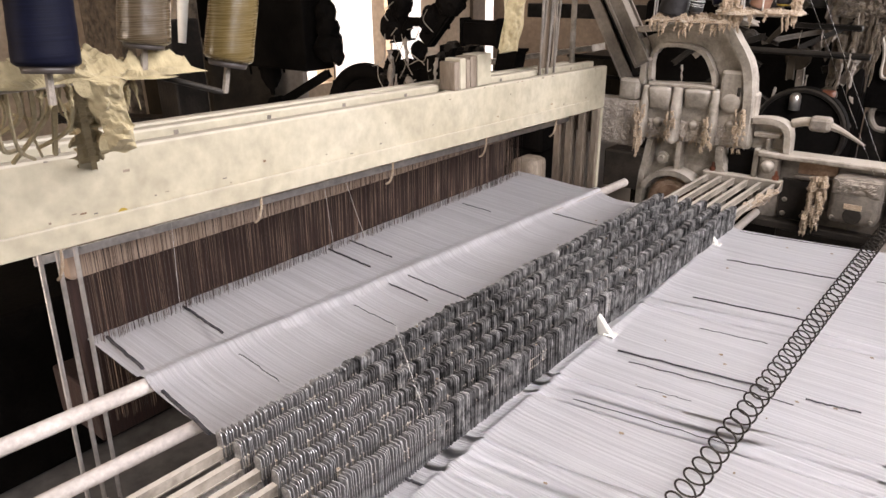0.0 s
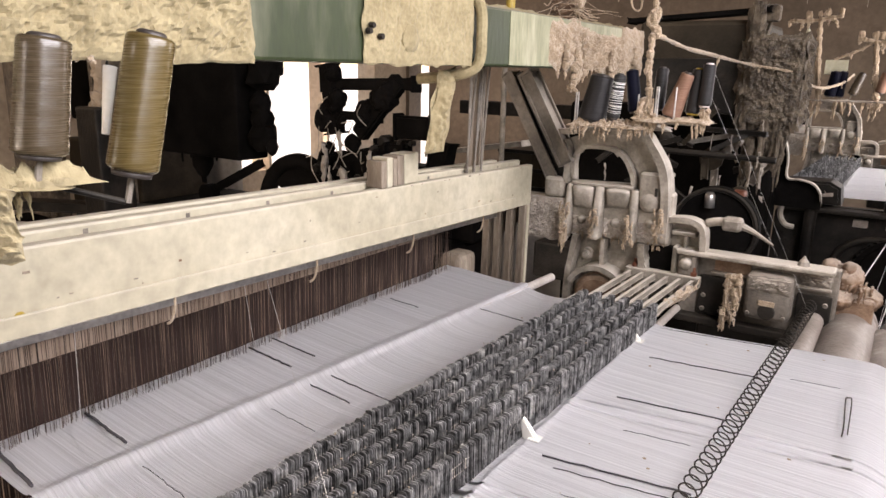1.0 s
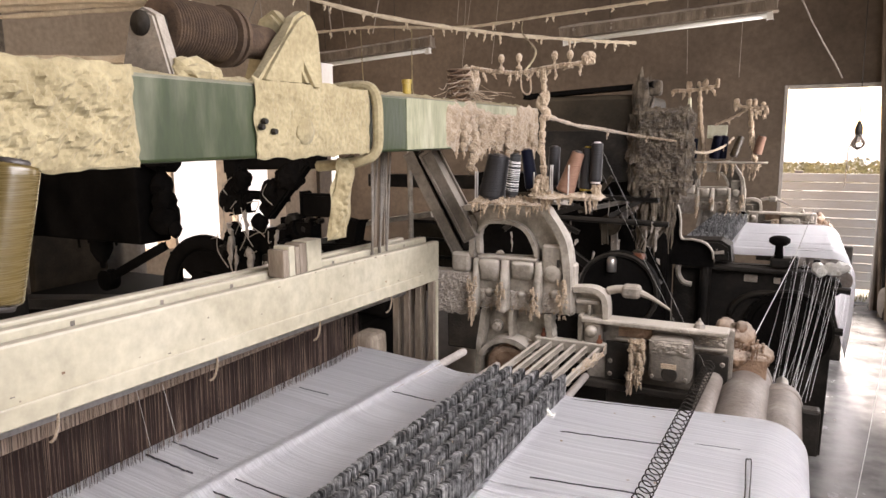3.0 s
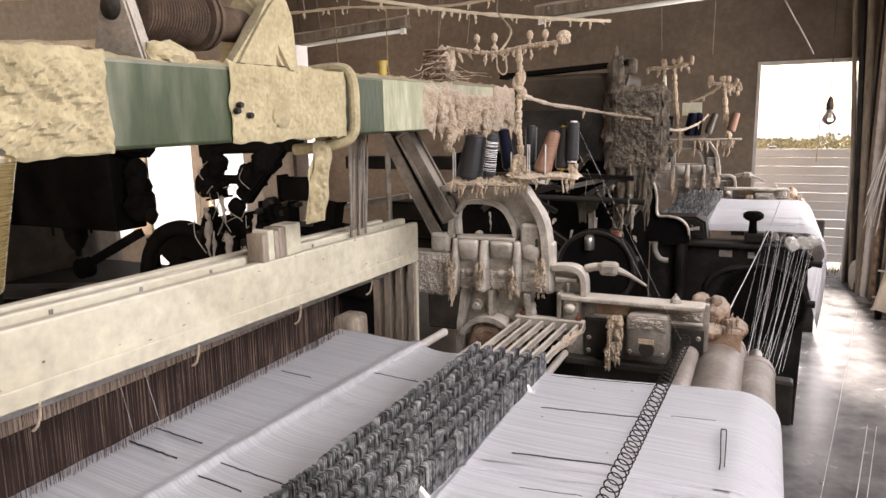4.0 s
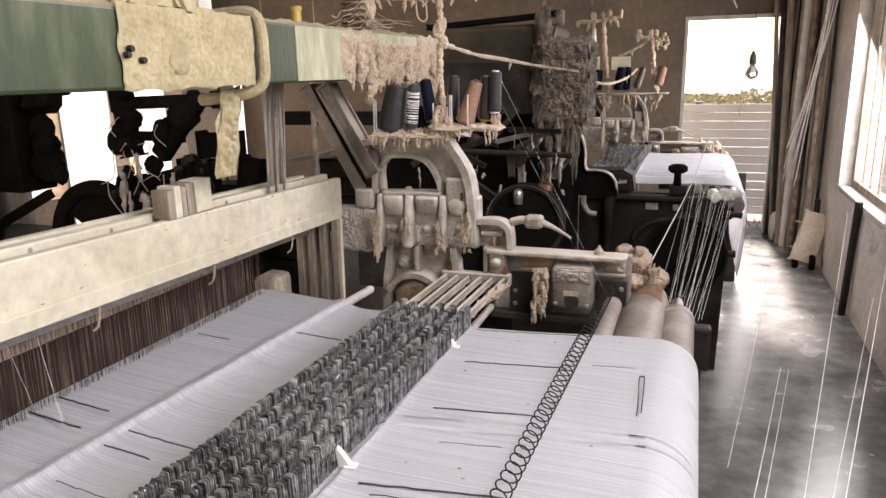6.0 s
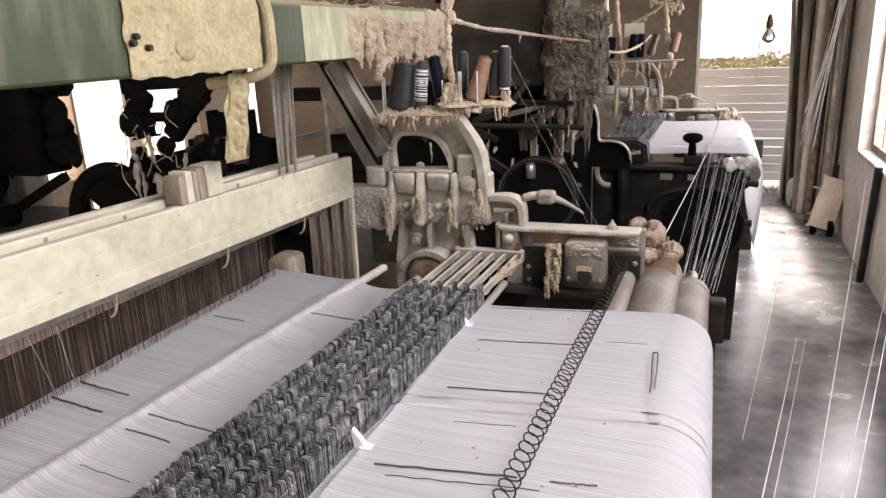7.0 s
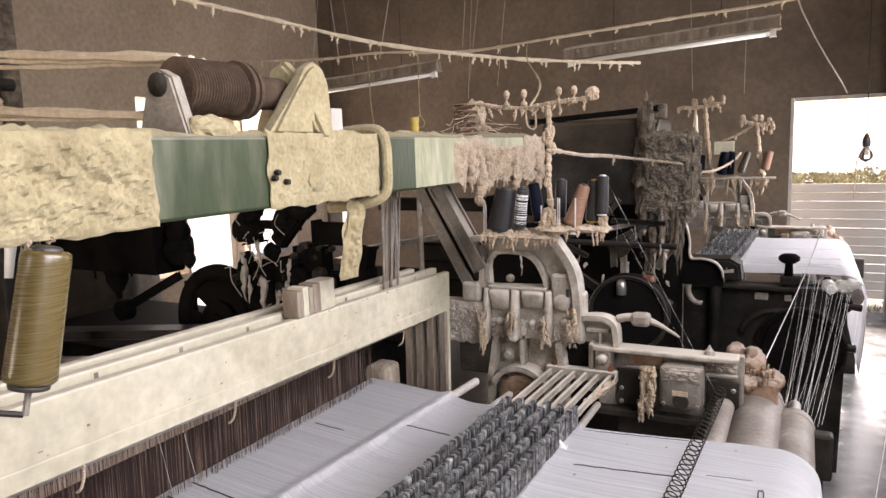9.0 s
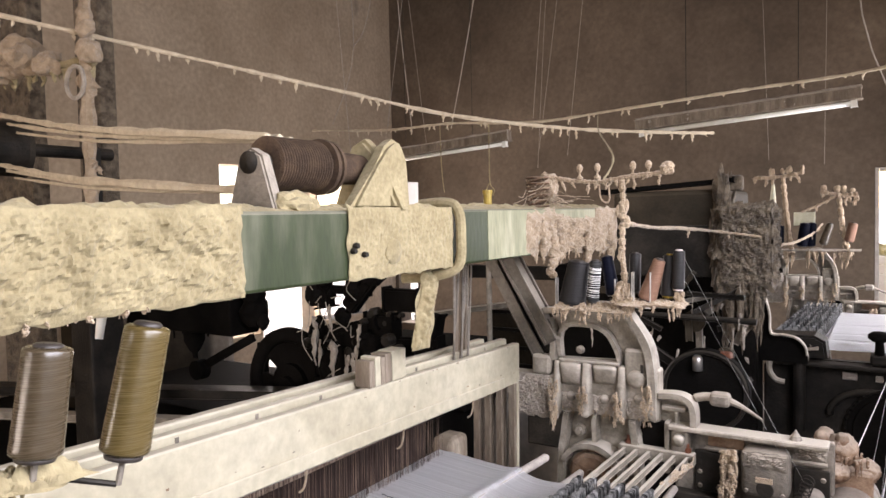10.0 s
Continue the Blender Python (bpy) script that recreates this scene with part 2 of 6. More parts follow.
def lathe(bm, p, q, prof, seg=20):
    """A turned body about the line p to q: prof is pairs (share of the way, radius)."""
    p, q = Vector(p), Vector(q)
    d = (q - p).normalized()
    a = d.orthogonal().normalized()
    b = d.cross(a)
    rings = []
    for t, r in prof:
        c = p + (q - p) * t
        rings.append([bm.verts.new(c + (a * math.cos(k * math.tau / seg) + b * math.sin(k * math.tau / seg)) * r) for k in range(seg)])
    for r0, r1 in zip(rings, rings[1:]):
        for k in range(seg):
            bm.faces.new((r0[k], r0[(k + 1) % seg], r1[(k + 1) % seg], r1[k]))
    bm.faces.new(rings[0][::-1])
    bm.faces.new(rings[-1])
    return bm


def cy(bm, p, q, r, r1=None, seg=16):
    return lathe(bm, p, q, [(0, r), (1, r if r1 is None else r1)], seg)


def tube(bm, pts, r, seg=6, radii=None):
    pts = [Vector(p) for p in pts]
    rings = []
    side = None
    for i, p in enumerate(pts):
        d = (pts[min(i + 1, len(pts) - 1)] - pts[max(i - 1, 0)]).normalized()
        side = d.orthogonal().normalized() if side is None else (side - d * side.dot(d)).normalized()
        b = d.cross(side)
        rr = radii[i] if radii else r
        rings.append([bm.verts.new(p + (side * math.cos(k * math.tau / seg) + b * math.sin(k * math.tau / seg)) * rr) for k in range(seg)])
    for r0, r1 in zip(rings, rings[1:]):
        for k in range(seg):
            bm.faces.new((r0[k], r0[(k + 1) % seg], r1[(k + 1) % seg], r1[k]))
    bm.faces.new(rings[0][::-1])
    bm.faces.new(rings[-1])
    return bm


def prism(bm, outline, y0, y1, holes=(), bev=0.0):
    """A plate in the xz plane from y0 to y1 with rounded rims; a hole is an outline with as many corners as the plate."""
    if not holes:
        f = [bm.verts.new((x, y0, z)) for x, z in outline]
        b = [bm.verts.new((x, y1, z)) for x, z in outline]
        k = len(f)
        faces = [bm.faces.new(f[::-1]), bm.faces.new(b)]
        faces += [bm.faces.new((f[i], f[(i + 1) % k], b[(i + 1) % k], b[i])) for i in range(k)]
        if bev:
            e = [e for e in faces[0].edges] + [e for e in faces[1].edges]
            bmesh.ops.bevel(bm, geom=e, offset=bev, segments=2, affect="EDGES")
        return bm
    hole = holes[0]
    k = len(outline)
    of, ob_ = [[bm.verts.new((x, y, z)) for x, z in outline] for y in (y0, y1)]
    hf, hb = [[bm.verts.new((x, y, z)) for x, z in hole] for y in (y0, y1)]
    for i in range(k):
        j = (i + 1) % k
        bm.faces.new((of[i], of[j], hf[j], hf[i]))
        bm.faces.new((ob_[i], hb[i], hb[j], ob_[j]))
        bm.faces.new((of[i], ob_[i], ob_[j], of[j]))
        bm.faces.new((hf[i], hf[j], hb[j], hb[i]))
    return bm


def smooth_line(pts, n=8, closed=False):
    """Points along a smooth curve through pts."""
    pts = [Vector(p) for p in pts]
    out = []
    k = len(pts)
    for i in range(k if closed else k - 1):
        p0 = pts[(i - 1) % k] if closed or i > 0 else pts[i]
        p1, p2 = pts[i], pts[(i + 1) % k]
        p3 = pts[(i + 2) % k] if closed or i + 2 < k else p2
        for j in range(n):
            t = j / n
            out.append(0.5 * ((2 * p1) + (p2 - p0) * t + (2 * p0 - 5 * p1 + 4 * p2 - p3) * t * t + (3 * p1 - p0 - 3 * p2 + p3) * t ** 3))
    if not closed:
        out.append(pts[-1])
    return out


def lump(bm, c, r, sub=2, rough=0.35, freq=40.0):
    """A ragged tuft of lint; r is one radius or three."""
    r = Vector(r) if hasattr(r, "__len__") else Vector((r, r, r))
    g = bmesh.ops.create_icosphere(bm, subdivisions=sub, radius=1.0)
    c = Vector(c)
    for v in g["verts"]:
        d = v.co.normalized()
        p = c + Vector((d.x * r.x, d.y * r.y, d.z * r.z))
        k = 1 + rough * (noise.noise(p * freq) + 0.6 * noise.noise(p * freq * 2.7))
        v.co = c + (p - c) * k
    return bm


def drip(bm, p, length, r, rng, seg=6):
    """A hanging, lumpy string of lint."""
    pts, radii = [], []
    n = 9
    dx, dy = 0.0, 0.0
    for i in range(n):
        t = i / (n - 1)
        dx += rng.uniform(-1, 1) * r * 0.55
        dy += rng.uniform(-1, 1) * r * 0.55
        pts.append(Vector(p) + Vector((dx, dy, -length * t)))
        radii.append(r * (1.05 - 0.7 * t * t) * rng.uniform(0.45, 1.5) * (0.35 if i == n - 1 else 1))
    return tube(bm, pts, r, seg, radii)


def fuzzy_strand(bm, pts, r, rng, seg=6, hang=0.0):
    """A rope or wire grown over with lint, with tufts hanging off."""
    pts = smooth_line(pts, 14)
    tube(bm, pts, r, seg, [r * rng.uniform(0.7, 1.35) for _ in pts])
    if hang:
        for p in pts:
            if rng.random() < hang:
                drip(bm, p, rng.uniform(1.5, 6) * r, r * 0.8, rng, 5)
    return bm


def fuzzy_sheet(bm, corner, eu, ev, en, nu, nv, depth, freq, seed=0.0, edge=0.01, taper=5.0):
    """A matted layer of lint over a flat face: a lumpy skin with a ragged rim."""
    corner, eu, ev, en = Vector(corner), Vector(eu), Vector(ev), Vector(en)
    grid = []
    for i in range(nu + 1):
        row = []
        for j in range(nv + 1):
            u, v = i / nu, j / nv
            rim = min(u * nu, (1 - u) * nu, v * nv, (1 - v) * nv)
            p = corner + eu * u + ev * v
            q = p * freq + Vector((seed, seed * 1.7, 0))
            h = 0.55 + 0.6 * noise.noise(q) + 0.42 * noise.noise(q * 2.3) + 0.3 * noise.noise(q * 5.1)
            h = max(h, 0.08) * depth * min(1.0, rim / taper)
            if rim < 1:
                w = Vector((noise.noise(q * 0.9), noise.noise(q * 0.9 + Vector((9, 0, 0))), noise.noise(q * 0.9 + Vector((0, 9, 0))))) * edge * 1.4
                p = p + w - en * w.dot(en) - en * 0.002
            row.append(bm.verts.new(p + en * h))
        grid.append(row)
    for i in range(nu):
        for j in range(nv):
            bm.faces.new((grid[i][j], grid[i + 1][j], grid[i + 1][j + 1], grid[i][j + 1]))
    return bm
# ---- the hall ----
XR, XL, YF, YB, ZC = 1.0, -5.2, 7.1, -3.0, 4.4
part("floor", bx(B(), XL - 0.3, XR + 0.3, YB - 0.3, YF + 0.3, -0.12, 0.0), M["floor"])
tagged(bpy.data.objects["floor"], "worn grey concrete floor with shiny patches", "floor", kind="structure")
tagged(part("ceiling", bx(B(), XL - 0.3, XR + 0.3, YB - 0.3, YF + 0.3, ZC, ZC + 0.2), M["ceiling"]), "dark sooty ceiling of the weaving hall", "ceiling", kind="structure")


def wall(name, along, at, thick, lo, hi, holes, mat, label):
    """A wall along x or y; holes are (from, to, sill, head), in order."""
    bm = B()

    def piece(a0, a1, z0, z1):
        if a1 - a0 > 1e-4 and z1 - z0 > 1e-4:
            if along == "x":
                bx(bm, a0, a1, min(at, at + thick), max(at, at + thick), z0, z1)
            else:
                bx(bm, min(at, at + thick), max(at, at + thick), a0, a1, z0, z1)

    a = lo
    for h0, h1, s, t in holes:
        piece(a, h0, 0, ZC)
        piece(h0, h1, 0, s)
        piece(h0, h1, t, ZC)
        a = h1
    piece(a, hi, 0, ZC)
    return tagged(part(name, bm, mat), label, "wall", kind="structure")


wall("wall_north", "x", YF, 0.25, XL - 0.25, XR + 0.25, [(-5.15, -4.86, 0.3, 1.60), (-0.105, 0.705, 0.0, 1.945)], M["wall"], "plaster wall darkened in colour for low light, with an open doorway")
# The first opening is out of view, added for the light on the loom.
wall("wall_east", "y", XR, 0.25, YB, YF, [(-0.7, 2.2, 1.6, 2.9), (4.3, 5.62, 0.66, 2.1)], M["wall_pale"], "pale dusty plaster wall along the aisle")
wall("wall_west", "y", XL, -0.25, YB, YF, [(4.43, 4.87, 0.5, 2.14), (4.90, 5.70, 0.0, 2.14), (5.73, 6.50, 0.5, 2.14)], M["wall_lit"], "tan plaster wall coloured lighter as if lit, with a bright opening")
# Out of view; its opening is added to let the fill light in.
wall("wall_south", "x", YB, -0.25, XL - 0.25, XR + 0.25, [(-3.6, -1.2, 0.0, 2.6)], M["wall"], "unseen dark plaster wall with a wide opening added for fill light")


def window(name, y0, y1, z0, z1, x, label):
    w = thing(name, label, "window", kind="structure", at=(x, (y0 + y1) / 2, z0))
    bm = B()
    for a, b, c, d in ((y0, y1, z0, z0 + 0.05), (y0, y1, z1 - 0.05, z1), (y0, y0 + 0.05, z0 + 0.05, z1 - 0.05), (y1 - 0.05, y1, z0 + 0.05, z1 - 0.05)):
        bx(bm, x - 0.025, x + 0.025, a, b, c, d, 0.004)
    part("window_frame", bm, M["pole"], w)
    k = 6
    for i in range(1, k):
        y = y0 + (y1 - y0) * i / k
        part("window_bar", cy(B(), (x, y, z0 + 0.05), (x, y, z1 - 0.05), 0.007, seg=8), M["rust"], w)
    part("window_sill", bx(B(), x - 0.10, x + 0.10, y0, y1, z0 - 0.03, z0 - 0.001, 0.006), M["wall_pale"], w)


window("window_1", 4.31, 5.61, 0.692, 2.09, XR + 0.10, "barred wooden window in the aisle wall")
# door frame
df = thing("door_frame", "pale painted frame of the open doorway", "door frame", kind="structure", at=(0.31, YF, 0))
part("jamb", bx(B(), -0.103, -0.075, YF - 0.01, YF + 0.12, 0.0, 1.94, 0.004), M["wall_pale"], df)
part("jamb", bx(B(), 0.68, 0.703, YF - 0.01, YF + 0.12, 0.0, 1.94, 0.004), M["wall_pale"], df)
part("lintel", bx(B(), -0.073, 0.678, YF - 0.01, YF + 0.12, 1.91, 1.94, 0.004), M["wall_pale"], df)

# ---- outdoors ----
tagged(part("ground", bx(B(), -400, 400, -400, 800, -0.5, -0.14), M["ground"]), "dry sunlit ground reaching the horizon", "ground", kind="structure")
fence = thing("fence", "low fence of pale horizontal boards outside the door", "fence", at=(0.5, 8.4, -0.14))
rng = random.Random(4)
for px in (-1.9, -0.75, 0.06, 1.35, 2.5):
    part("post", bx(B(), px - 0.04, px + 0.04, 8.44, 8.52, -0.14, 1.12 + rng.uniform(-0.02, 0.06), 0.006), M["pole"], fence)
for i in range(13):
    z = -0.08 + i * 0.092
    part("board", bx(B(), -2.2, 2.8, 8.40 + rng.uniform(-0.006, 0.006), 8.43, z, z + 0.086 + rng.uniform(-0.003, 0.003), 0.004), M["slat"], fence)
bm = B()
for i in range(900):
    x, y = rng.uniform(-1.2, 2.0), rng.uniform(7.45, 8.38)
    h = rng.uniform(0.05, 0.16)
    a = rng.uniform(0, 6.28)
    w = Vector((math.cos(a), math.sin(a), 0)) * 0.006
    p = Vector((x, y, -0.14))
    t = p + Vector((rng.uniform(-0.04, 0.04), rng.uniform(-0.04, 0.04), h))
    bm.faces.new([bm.verts.new(p - w), bm.verts.new(p + w), bm.verts.new(t)])
tagged(part("grass", bm, M["grass"]), "sparse green and yellow grass below the fence", "grass", kind="stuff")
hedge = thing("hedge", "olive green scrub growing behind the fence", "hedge", at=(0.4, 9.2, -0.14))
bm = B()
for i in range(12000):
    x, y = rng.uniform(-2.4, 3.0), rng.uniform(8.8, 9.5)
    top = 1.20 + 0.10 * noise.noise(Vector((x * 2.2, y, 0))) + 0.05 * noise.noise(Vector((x * 7, y, 3)))
    p = Vector((x, y, rng.uniform(0.3, top) if i % 4 == 0 else rng.uniform(0.98, max(top, 1.0)) - 0.02 * rng.random()))
    a, b = [Vector((rng.uniform(-1, 1), rng.uniform(-1, 1), rng.uniform(-1, 1))) * 0.034 for _ in range(2)]
    bm.faces.new([bm.verts.new(p), bm.verts.new(p + a), bm.verts.new(p + a + b), bm.verts.new(p + b)])
part("leaves", bm, M["scrub"], hedge, kind="stuff")
for i in range(9):
    x = -2.2 + i * 0.62
    part("stem", cy(B(), (x, 9.1, -0.14), (x + 0.05, 9.15, 0.85), 0.02, 0.008, 7), M["pole"], hedge)

# ---- the loom by the camera: warp, droppers, rollers ----
Y0, Y1 = 0.46, 1.815


def sheet(name, profile, y0, y1, label, mat, thick=0.002, sag=0.003, seed=0, skew=0.0, ridge=False):
    """A warp sheet: bands of yarn side by side, with hairline gaps between them; it runs a little askew over the rods."""
    w = thing(name, label, "warp yarn", at=(profile[0][0], (y0 + y1) / 2, profile[0][1]))
    rb = random.Random(seed + 90)

    def place(x, y, z):
        dx = max(0.0, 1 - abs(x + 0.95) / 0.18) * (0.028 + 0.072 * (y - 1.1)) if ridge else 0.0
        return x + dx, y + skew * (min(max(x, -0.5), -0.03) + 0.25), z + sag * noise.noise(Vector((x * 6, y * 14, seed)))

    y = y0
    while y < y1 - 0.002:
        ye = min(y + rb.uniform(0.022, 0.075), y1)
        bm = B()
        n = max(2, int((ye - y) / 0.012))
        rows = []
        for i in range(n + 1):
            yy = y + (ye - y) * i / n
            rows.append([bm.verts.new(place(x, yy, z)) for x, z in profile])
        for i in range(n):
            for j in range(len(profile) - 1):
                bm.faces.new((rows[i][j], rows[i + 1][j], rows[i + 1][j + 1], rows[i][j + 1]))
        bmesh.ops.solidify(bm, geom=bm.faces[:], thickness=thick)
        part("yarn_band", bm, mat, w, smooth=True)
        y = ye
    return w


back_profile = [(p.x, p.y) for p in smooth_line([(-0.69, 0.878), (-0.60, 0.876), (-0.49, 0.880), (-0.47, 0.886), (-0.44, 0.882), (-0.3, 0.880), (-0.1, 0.880), (-0.03, 0.879),
                                                    (0.005, 0.878), (0.042, 0.864), (0.070, 0.838), (0.084, 0.798), (0.088, 0.72), (0.083, 0.55), (0.068, 0.40)], 4)]
rear_sheet = sheet("rear_warp", back_profile, Y0, Y1, "white sheet of close warp yarns running over the back roller", M["warp"], skew=0.15)
front_profile = [(p.x, p.y) for p in smooth_line([(-0.692, 0.878), (-0.78, 0.872), (-0.86, 0.874), (-0.925, 0.884), (-0.945, 0.896), (-0.958, 0.896), (-0.975, 0.890), (-1.02, 0.893), (-1.08, 0.900), (-1.138, 0.905)], 4)]
front_sheet = sheet("front_warp", front_profile, Y0 + 0.07, Y1 + 0.05, "white sheet of warp yarns running into the heald wires", M["warpthin"], sag=0.002, seed=5, ridge=True)

for x0, x1, z, y0, y1, r, lab in ((-0.985, -0.856, 0.880, 0.22, 2.02, 0.0125, "pale lease rod lifting the warp sheet"), (-0.865, -0.745, 0.853, 0.22, 2.02, 0.011, "pale lease rod below the warp sheet")):
    tagged(part("lease_rod", lathe(B(), (x0, y0, z), (x1, y1, z), [(0, r * 0.7), (0.004, r), (0.996, r), (1, r * 0.7)], 14), M["roller"], smooth=True), lab, "rod", "lease rods of the loom")

# dropper bank: six rows of thin steel droppers hung on bars
bank = thing("dropper_bank", "six rows of thin grey steel droppers standing in the warp", "dropper bank", "dropper banks", at=(-0.58, 1.1, 0.875))
ROWS_X = [-0.672 + i * 0.036 for i in range(6)]
card = bpy.data.meshes.new("dropper")
out = [(-0.0066, -0.10), (0.0066, -0.10), (0.0066, 0.057), (0.0050, 0.0595), (0.0, 0.060), (-0.0050, 0.0595), (-0.0066, 0.057)]
k = len(out)
cv = [(x, y, z) for y in (-0.0005, 0.0005) for x, z in out]
cf = [tuple(range(k))[::-1], tuple(range(k, 2 * k))] + [(i, (i + 1) % k, k + (i + 1) % k, k + i) for i in range(k)]
card.from_pydata(cv, [], cf)
card.materials.append(M["dropper"])
rng = random.Random(11)


def dropper_pose(x, y):
    dz = 0.007 * noise.noise(Vector((x * 40, y * 22, 2))) + rng.uniform(-0.0016, 0.0016)
    return pose(x + 0.030 * (y - 1.1) + 0.0022 * noise.noise(Vector((x * 50, y * 26, 7))) + rng.uniform(-0.0008, 0.0008), y, 0.882 + dz, rng.uniform(-1.5, 1.5) + 7 * noise.noise(Vector((x * 30, y * 14, 0))), rng.uniform(-2, 2), 4 + 8 * noise.noise(Vector((x * 30, y * 9, 5))) + rng.uniform(-3, 3))


off = Matrix.Translation(-bank.location)
for r, x in enumerate(ROWS_X):
    start = Y0 + 0.01 + rng.uniform(0, 0.03)
    pitch = 0.0039
    n = int((Y1 - 0.03 - start) / pitch)
    verts, faces = [], []
    for i in range(n):
        if rng.random() < 0.006:
            continue
        m = off @ dropper_pose(x, start + i * pitch + rng.uniform(-0.001, 0.001))
        if i < 50:
            o = new("dropper", card)
            o.parent = bank
            o.matrix_basis = m
        else:
            b0 = len(verts)
            verts += [tuple(m @ Vector(v)) for v in cv]
            faces += [tuple(b0 + j for j in f) for f in cf]
    me = bpy.data.meshes.new("dropper_mass")
    me.from_pydata(verts, [], faces)
    me.materials.append(M["dropper"])
    o = tagged(new("dropper_mass", me), kind="stuff")
    o.parent = bank
    part("contact_bar", beam_between(B(), (x - 0.024, Y0 - 0.16, 0.913), (x + 0.031, 2.15, 0.913), 0.006, 0.016, 0.0015), M["cast"], bank, "dusty steel bar through the droppers")
part("end_plate", bx(B(), -0.660, -0.445, 2.10, 2.13, 0.895, 0.930, 0.004), M["cast"], bank)
part("end_plate", bx(B(), -0.71, -0.495, 0.33, 0.35, 0.892, 0.928, 0.004), M["cast"], bank)
for x in (-0.635, -0.465):
    part("wing_nut", lathe(B(), (x, 2.115, 0.93), (x, 2.115, 0.955), [(0, 0.009), (0.4, 0.009), (0.5, 0.005), (1, 0.004)], 12), M["orange"], bank, "dull red nut")
part("lint", fuzzy_sheet(B(), (-0.50, 1.86, 0.87), (0.03, 0.25, 0), (0.03, 0, 0.055), (0.87, -0.1, 0.45), 26, 8, 0.03, 40), M["lintpink"], bank, "pale lint hanging on the bars")

# support rail under the sheet and its clips
tagged(part("support_rail", cy(B(), (-0.468, 0.30, 0.872), (-0.468, 1.98, 0.872), 0.010, seg=12), M["roller"], smooth=True), "pale steel rail lifting the warp sheet", "rail")


def clip(y):
    c = thing("yarn_clip", "white plastic finger standing on the warp sheet", "clip", "clips on the rail", at=(-0.475, y, 0.885))
    bm = B()
    prism(bm, [(-0.484, 0.878), (-0.458, 0.878), (-0.460, 0.889), (-0.478, 0.912), (-0.485, 0.918), (-0.489, 0.912)], y - 0.005, y + 0.005, bev=0.002)
    part("finger", bm, M["plastic"], c)
    part("foot", bx(B(), -0.472, -0.452, y - 0.010, y + 0.010, 0.884, 0.887, 0.001), M["plastic"], c)


for y in (1.648, 1.107):
    clip(y)

# flecks of lint caught on droppers and warp
rl = random.Random(83)
bm = B()
for i in range(26):
    x, y = rl.uniform(-0.69, -0.48), rl.uniform(0.5, 1.8)
    lump(bm, (x, y, 0.942), (rl.uniform(0.001, 0.002), rl.uniform(0.001, 0.003), rl.uniform(0.001, 0.002)), 1, 0.5, 90)
for i in range(24):
    x, y = rl.uniform(-0.44, -0.05), rl.uniform(0.6, 1.8)
    lump(bm, (x, y, 0.8825), (rl.uniform(0.001, 0.004), rl.uniform(0.001, 0.003), 0.001), 1, 0.5, 90)
tagged(part("lint_fleck", bm, M["lintpink"]), "small flecks of lint on droppers and warp", "lint", kind="stuff")

# dark ends in the white warp
rng = random.Random(8)


def mark(x0, x1, y, z, r=0.0012, lab="dark thread lying in the white warp"):
    pts = [(x0 + (x1 - x0) * i / 10, y + (0.13 * (x0 + (x1 - x0) * i / 10 + 0.41) if x0 > -0.55 else -0.12 * (x1 - x0) * i / 10) + rng.uniform(-0.0012, 0.0012), z + 0.0008 * (i % 2)) for i in range(11)]
    tagged(part("dark_thread", tube(B(), pts, r, 5), M["darkthread"]), lab, "thread", "dark threads in the warp")


for x0, x1, y, r in ((-0.415, -0.19, 1.575, 0.0013), (-0.405, -0.21, 1.345, 0.0014), (-0.47, -0.20, 1.775, 0.0008), (-0.43, -0.20, 1.072, 0.0017), (-0.40, -0.16, 1.045, 0.0009),
                     (-0.14, -0.05, 1.60, 0.0006), (-0.35, -0.24, 1.22, 0.0006), (-0.50, -0.47, 0.627, 0.0020), (-0.15, -0.08, 1.07, 0.0013), (-0.42, -0.20, 0.90, 0.0007), (-0.36, -0.28, 0.98, 0.0005)):
    mark(x0, x1, y, 0.8825, r)
for x0, x1, y, r in ((-1.12, -0.975, 0.555, 0.0030), (-0.92, -0.77, 0.535, 0.0030), (-1.12, -0.975, 0.70, 0.0026), (-0.92, -0.80, 0.675, 0.0008), (-1.12, -0.975, 1.06, 0.0020), (-0.93, -0.80, 1.035, 0.0016),
                     (-1.12, -0.975, 1.127, 0.0016), (-0.93, -0.74, 1.09, 0.0014), (-0.90, -0.74, 1.62, 0.0012), (-1.08, -0.98, 1.5, 0.001), (-0.90, -0.78, 0.92, 0.0008)):
    z = 0.886 if x0 > -0.95 else 0.904
    mark(x0, x1, y, z, r, "dark broken thread lying on the warp sheet")

# long coil spring stretched along the back of the warp
spring = thing("coil_spring", "long thin steel coil spring stretched over the warp", "spring", at=(-0.18, 1.5, 0.9))
pts = []
turns, n = 70, 70 * 18
for i in range(n + 1):
    t = i / n
    y = 0.62 + (2.47 - 0.62) * t
    cx = -0.217 + 0.066 * t
    cz = 0.898 + (0.030 * ((t - 0.78) / 0.22) ** 2 if t > 0.78 else 0)
    a = t * turns * math.tau
    pts.append((cx + 0.0150 * math.cos(a), y, cz + 0.0150 * math.sin(a)))
part("coil", tube(B(), pts, 0.0014, 5), M["darkiron"], spring, "dark steel coil")
part("hook", tube(B(), smooth_line([(-0.15, 2.47, 0.93), (-0.15, 2.49, 0.945), (-0.15, 2.51, 0.94), (-0.15, 2.53, 0.925)], 5), 0.003, 6), M["steel"], spring)

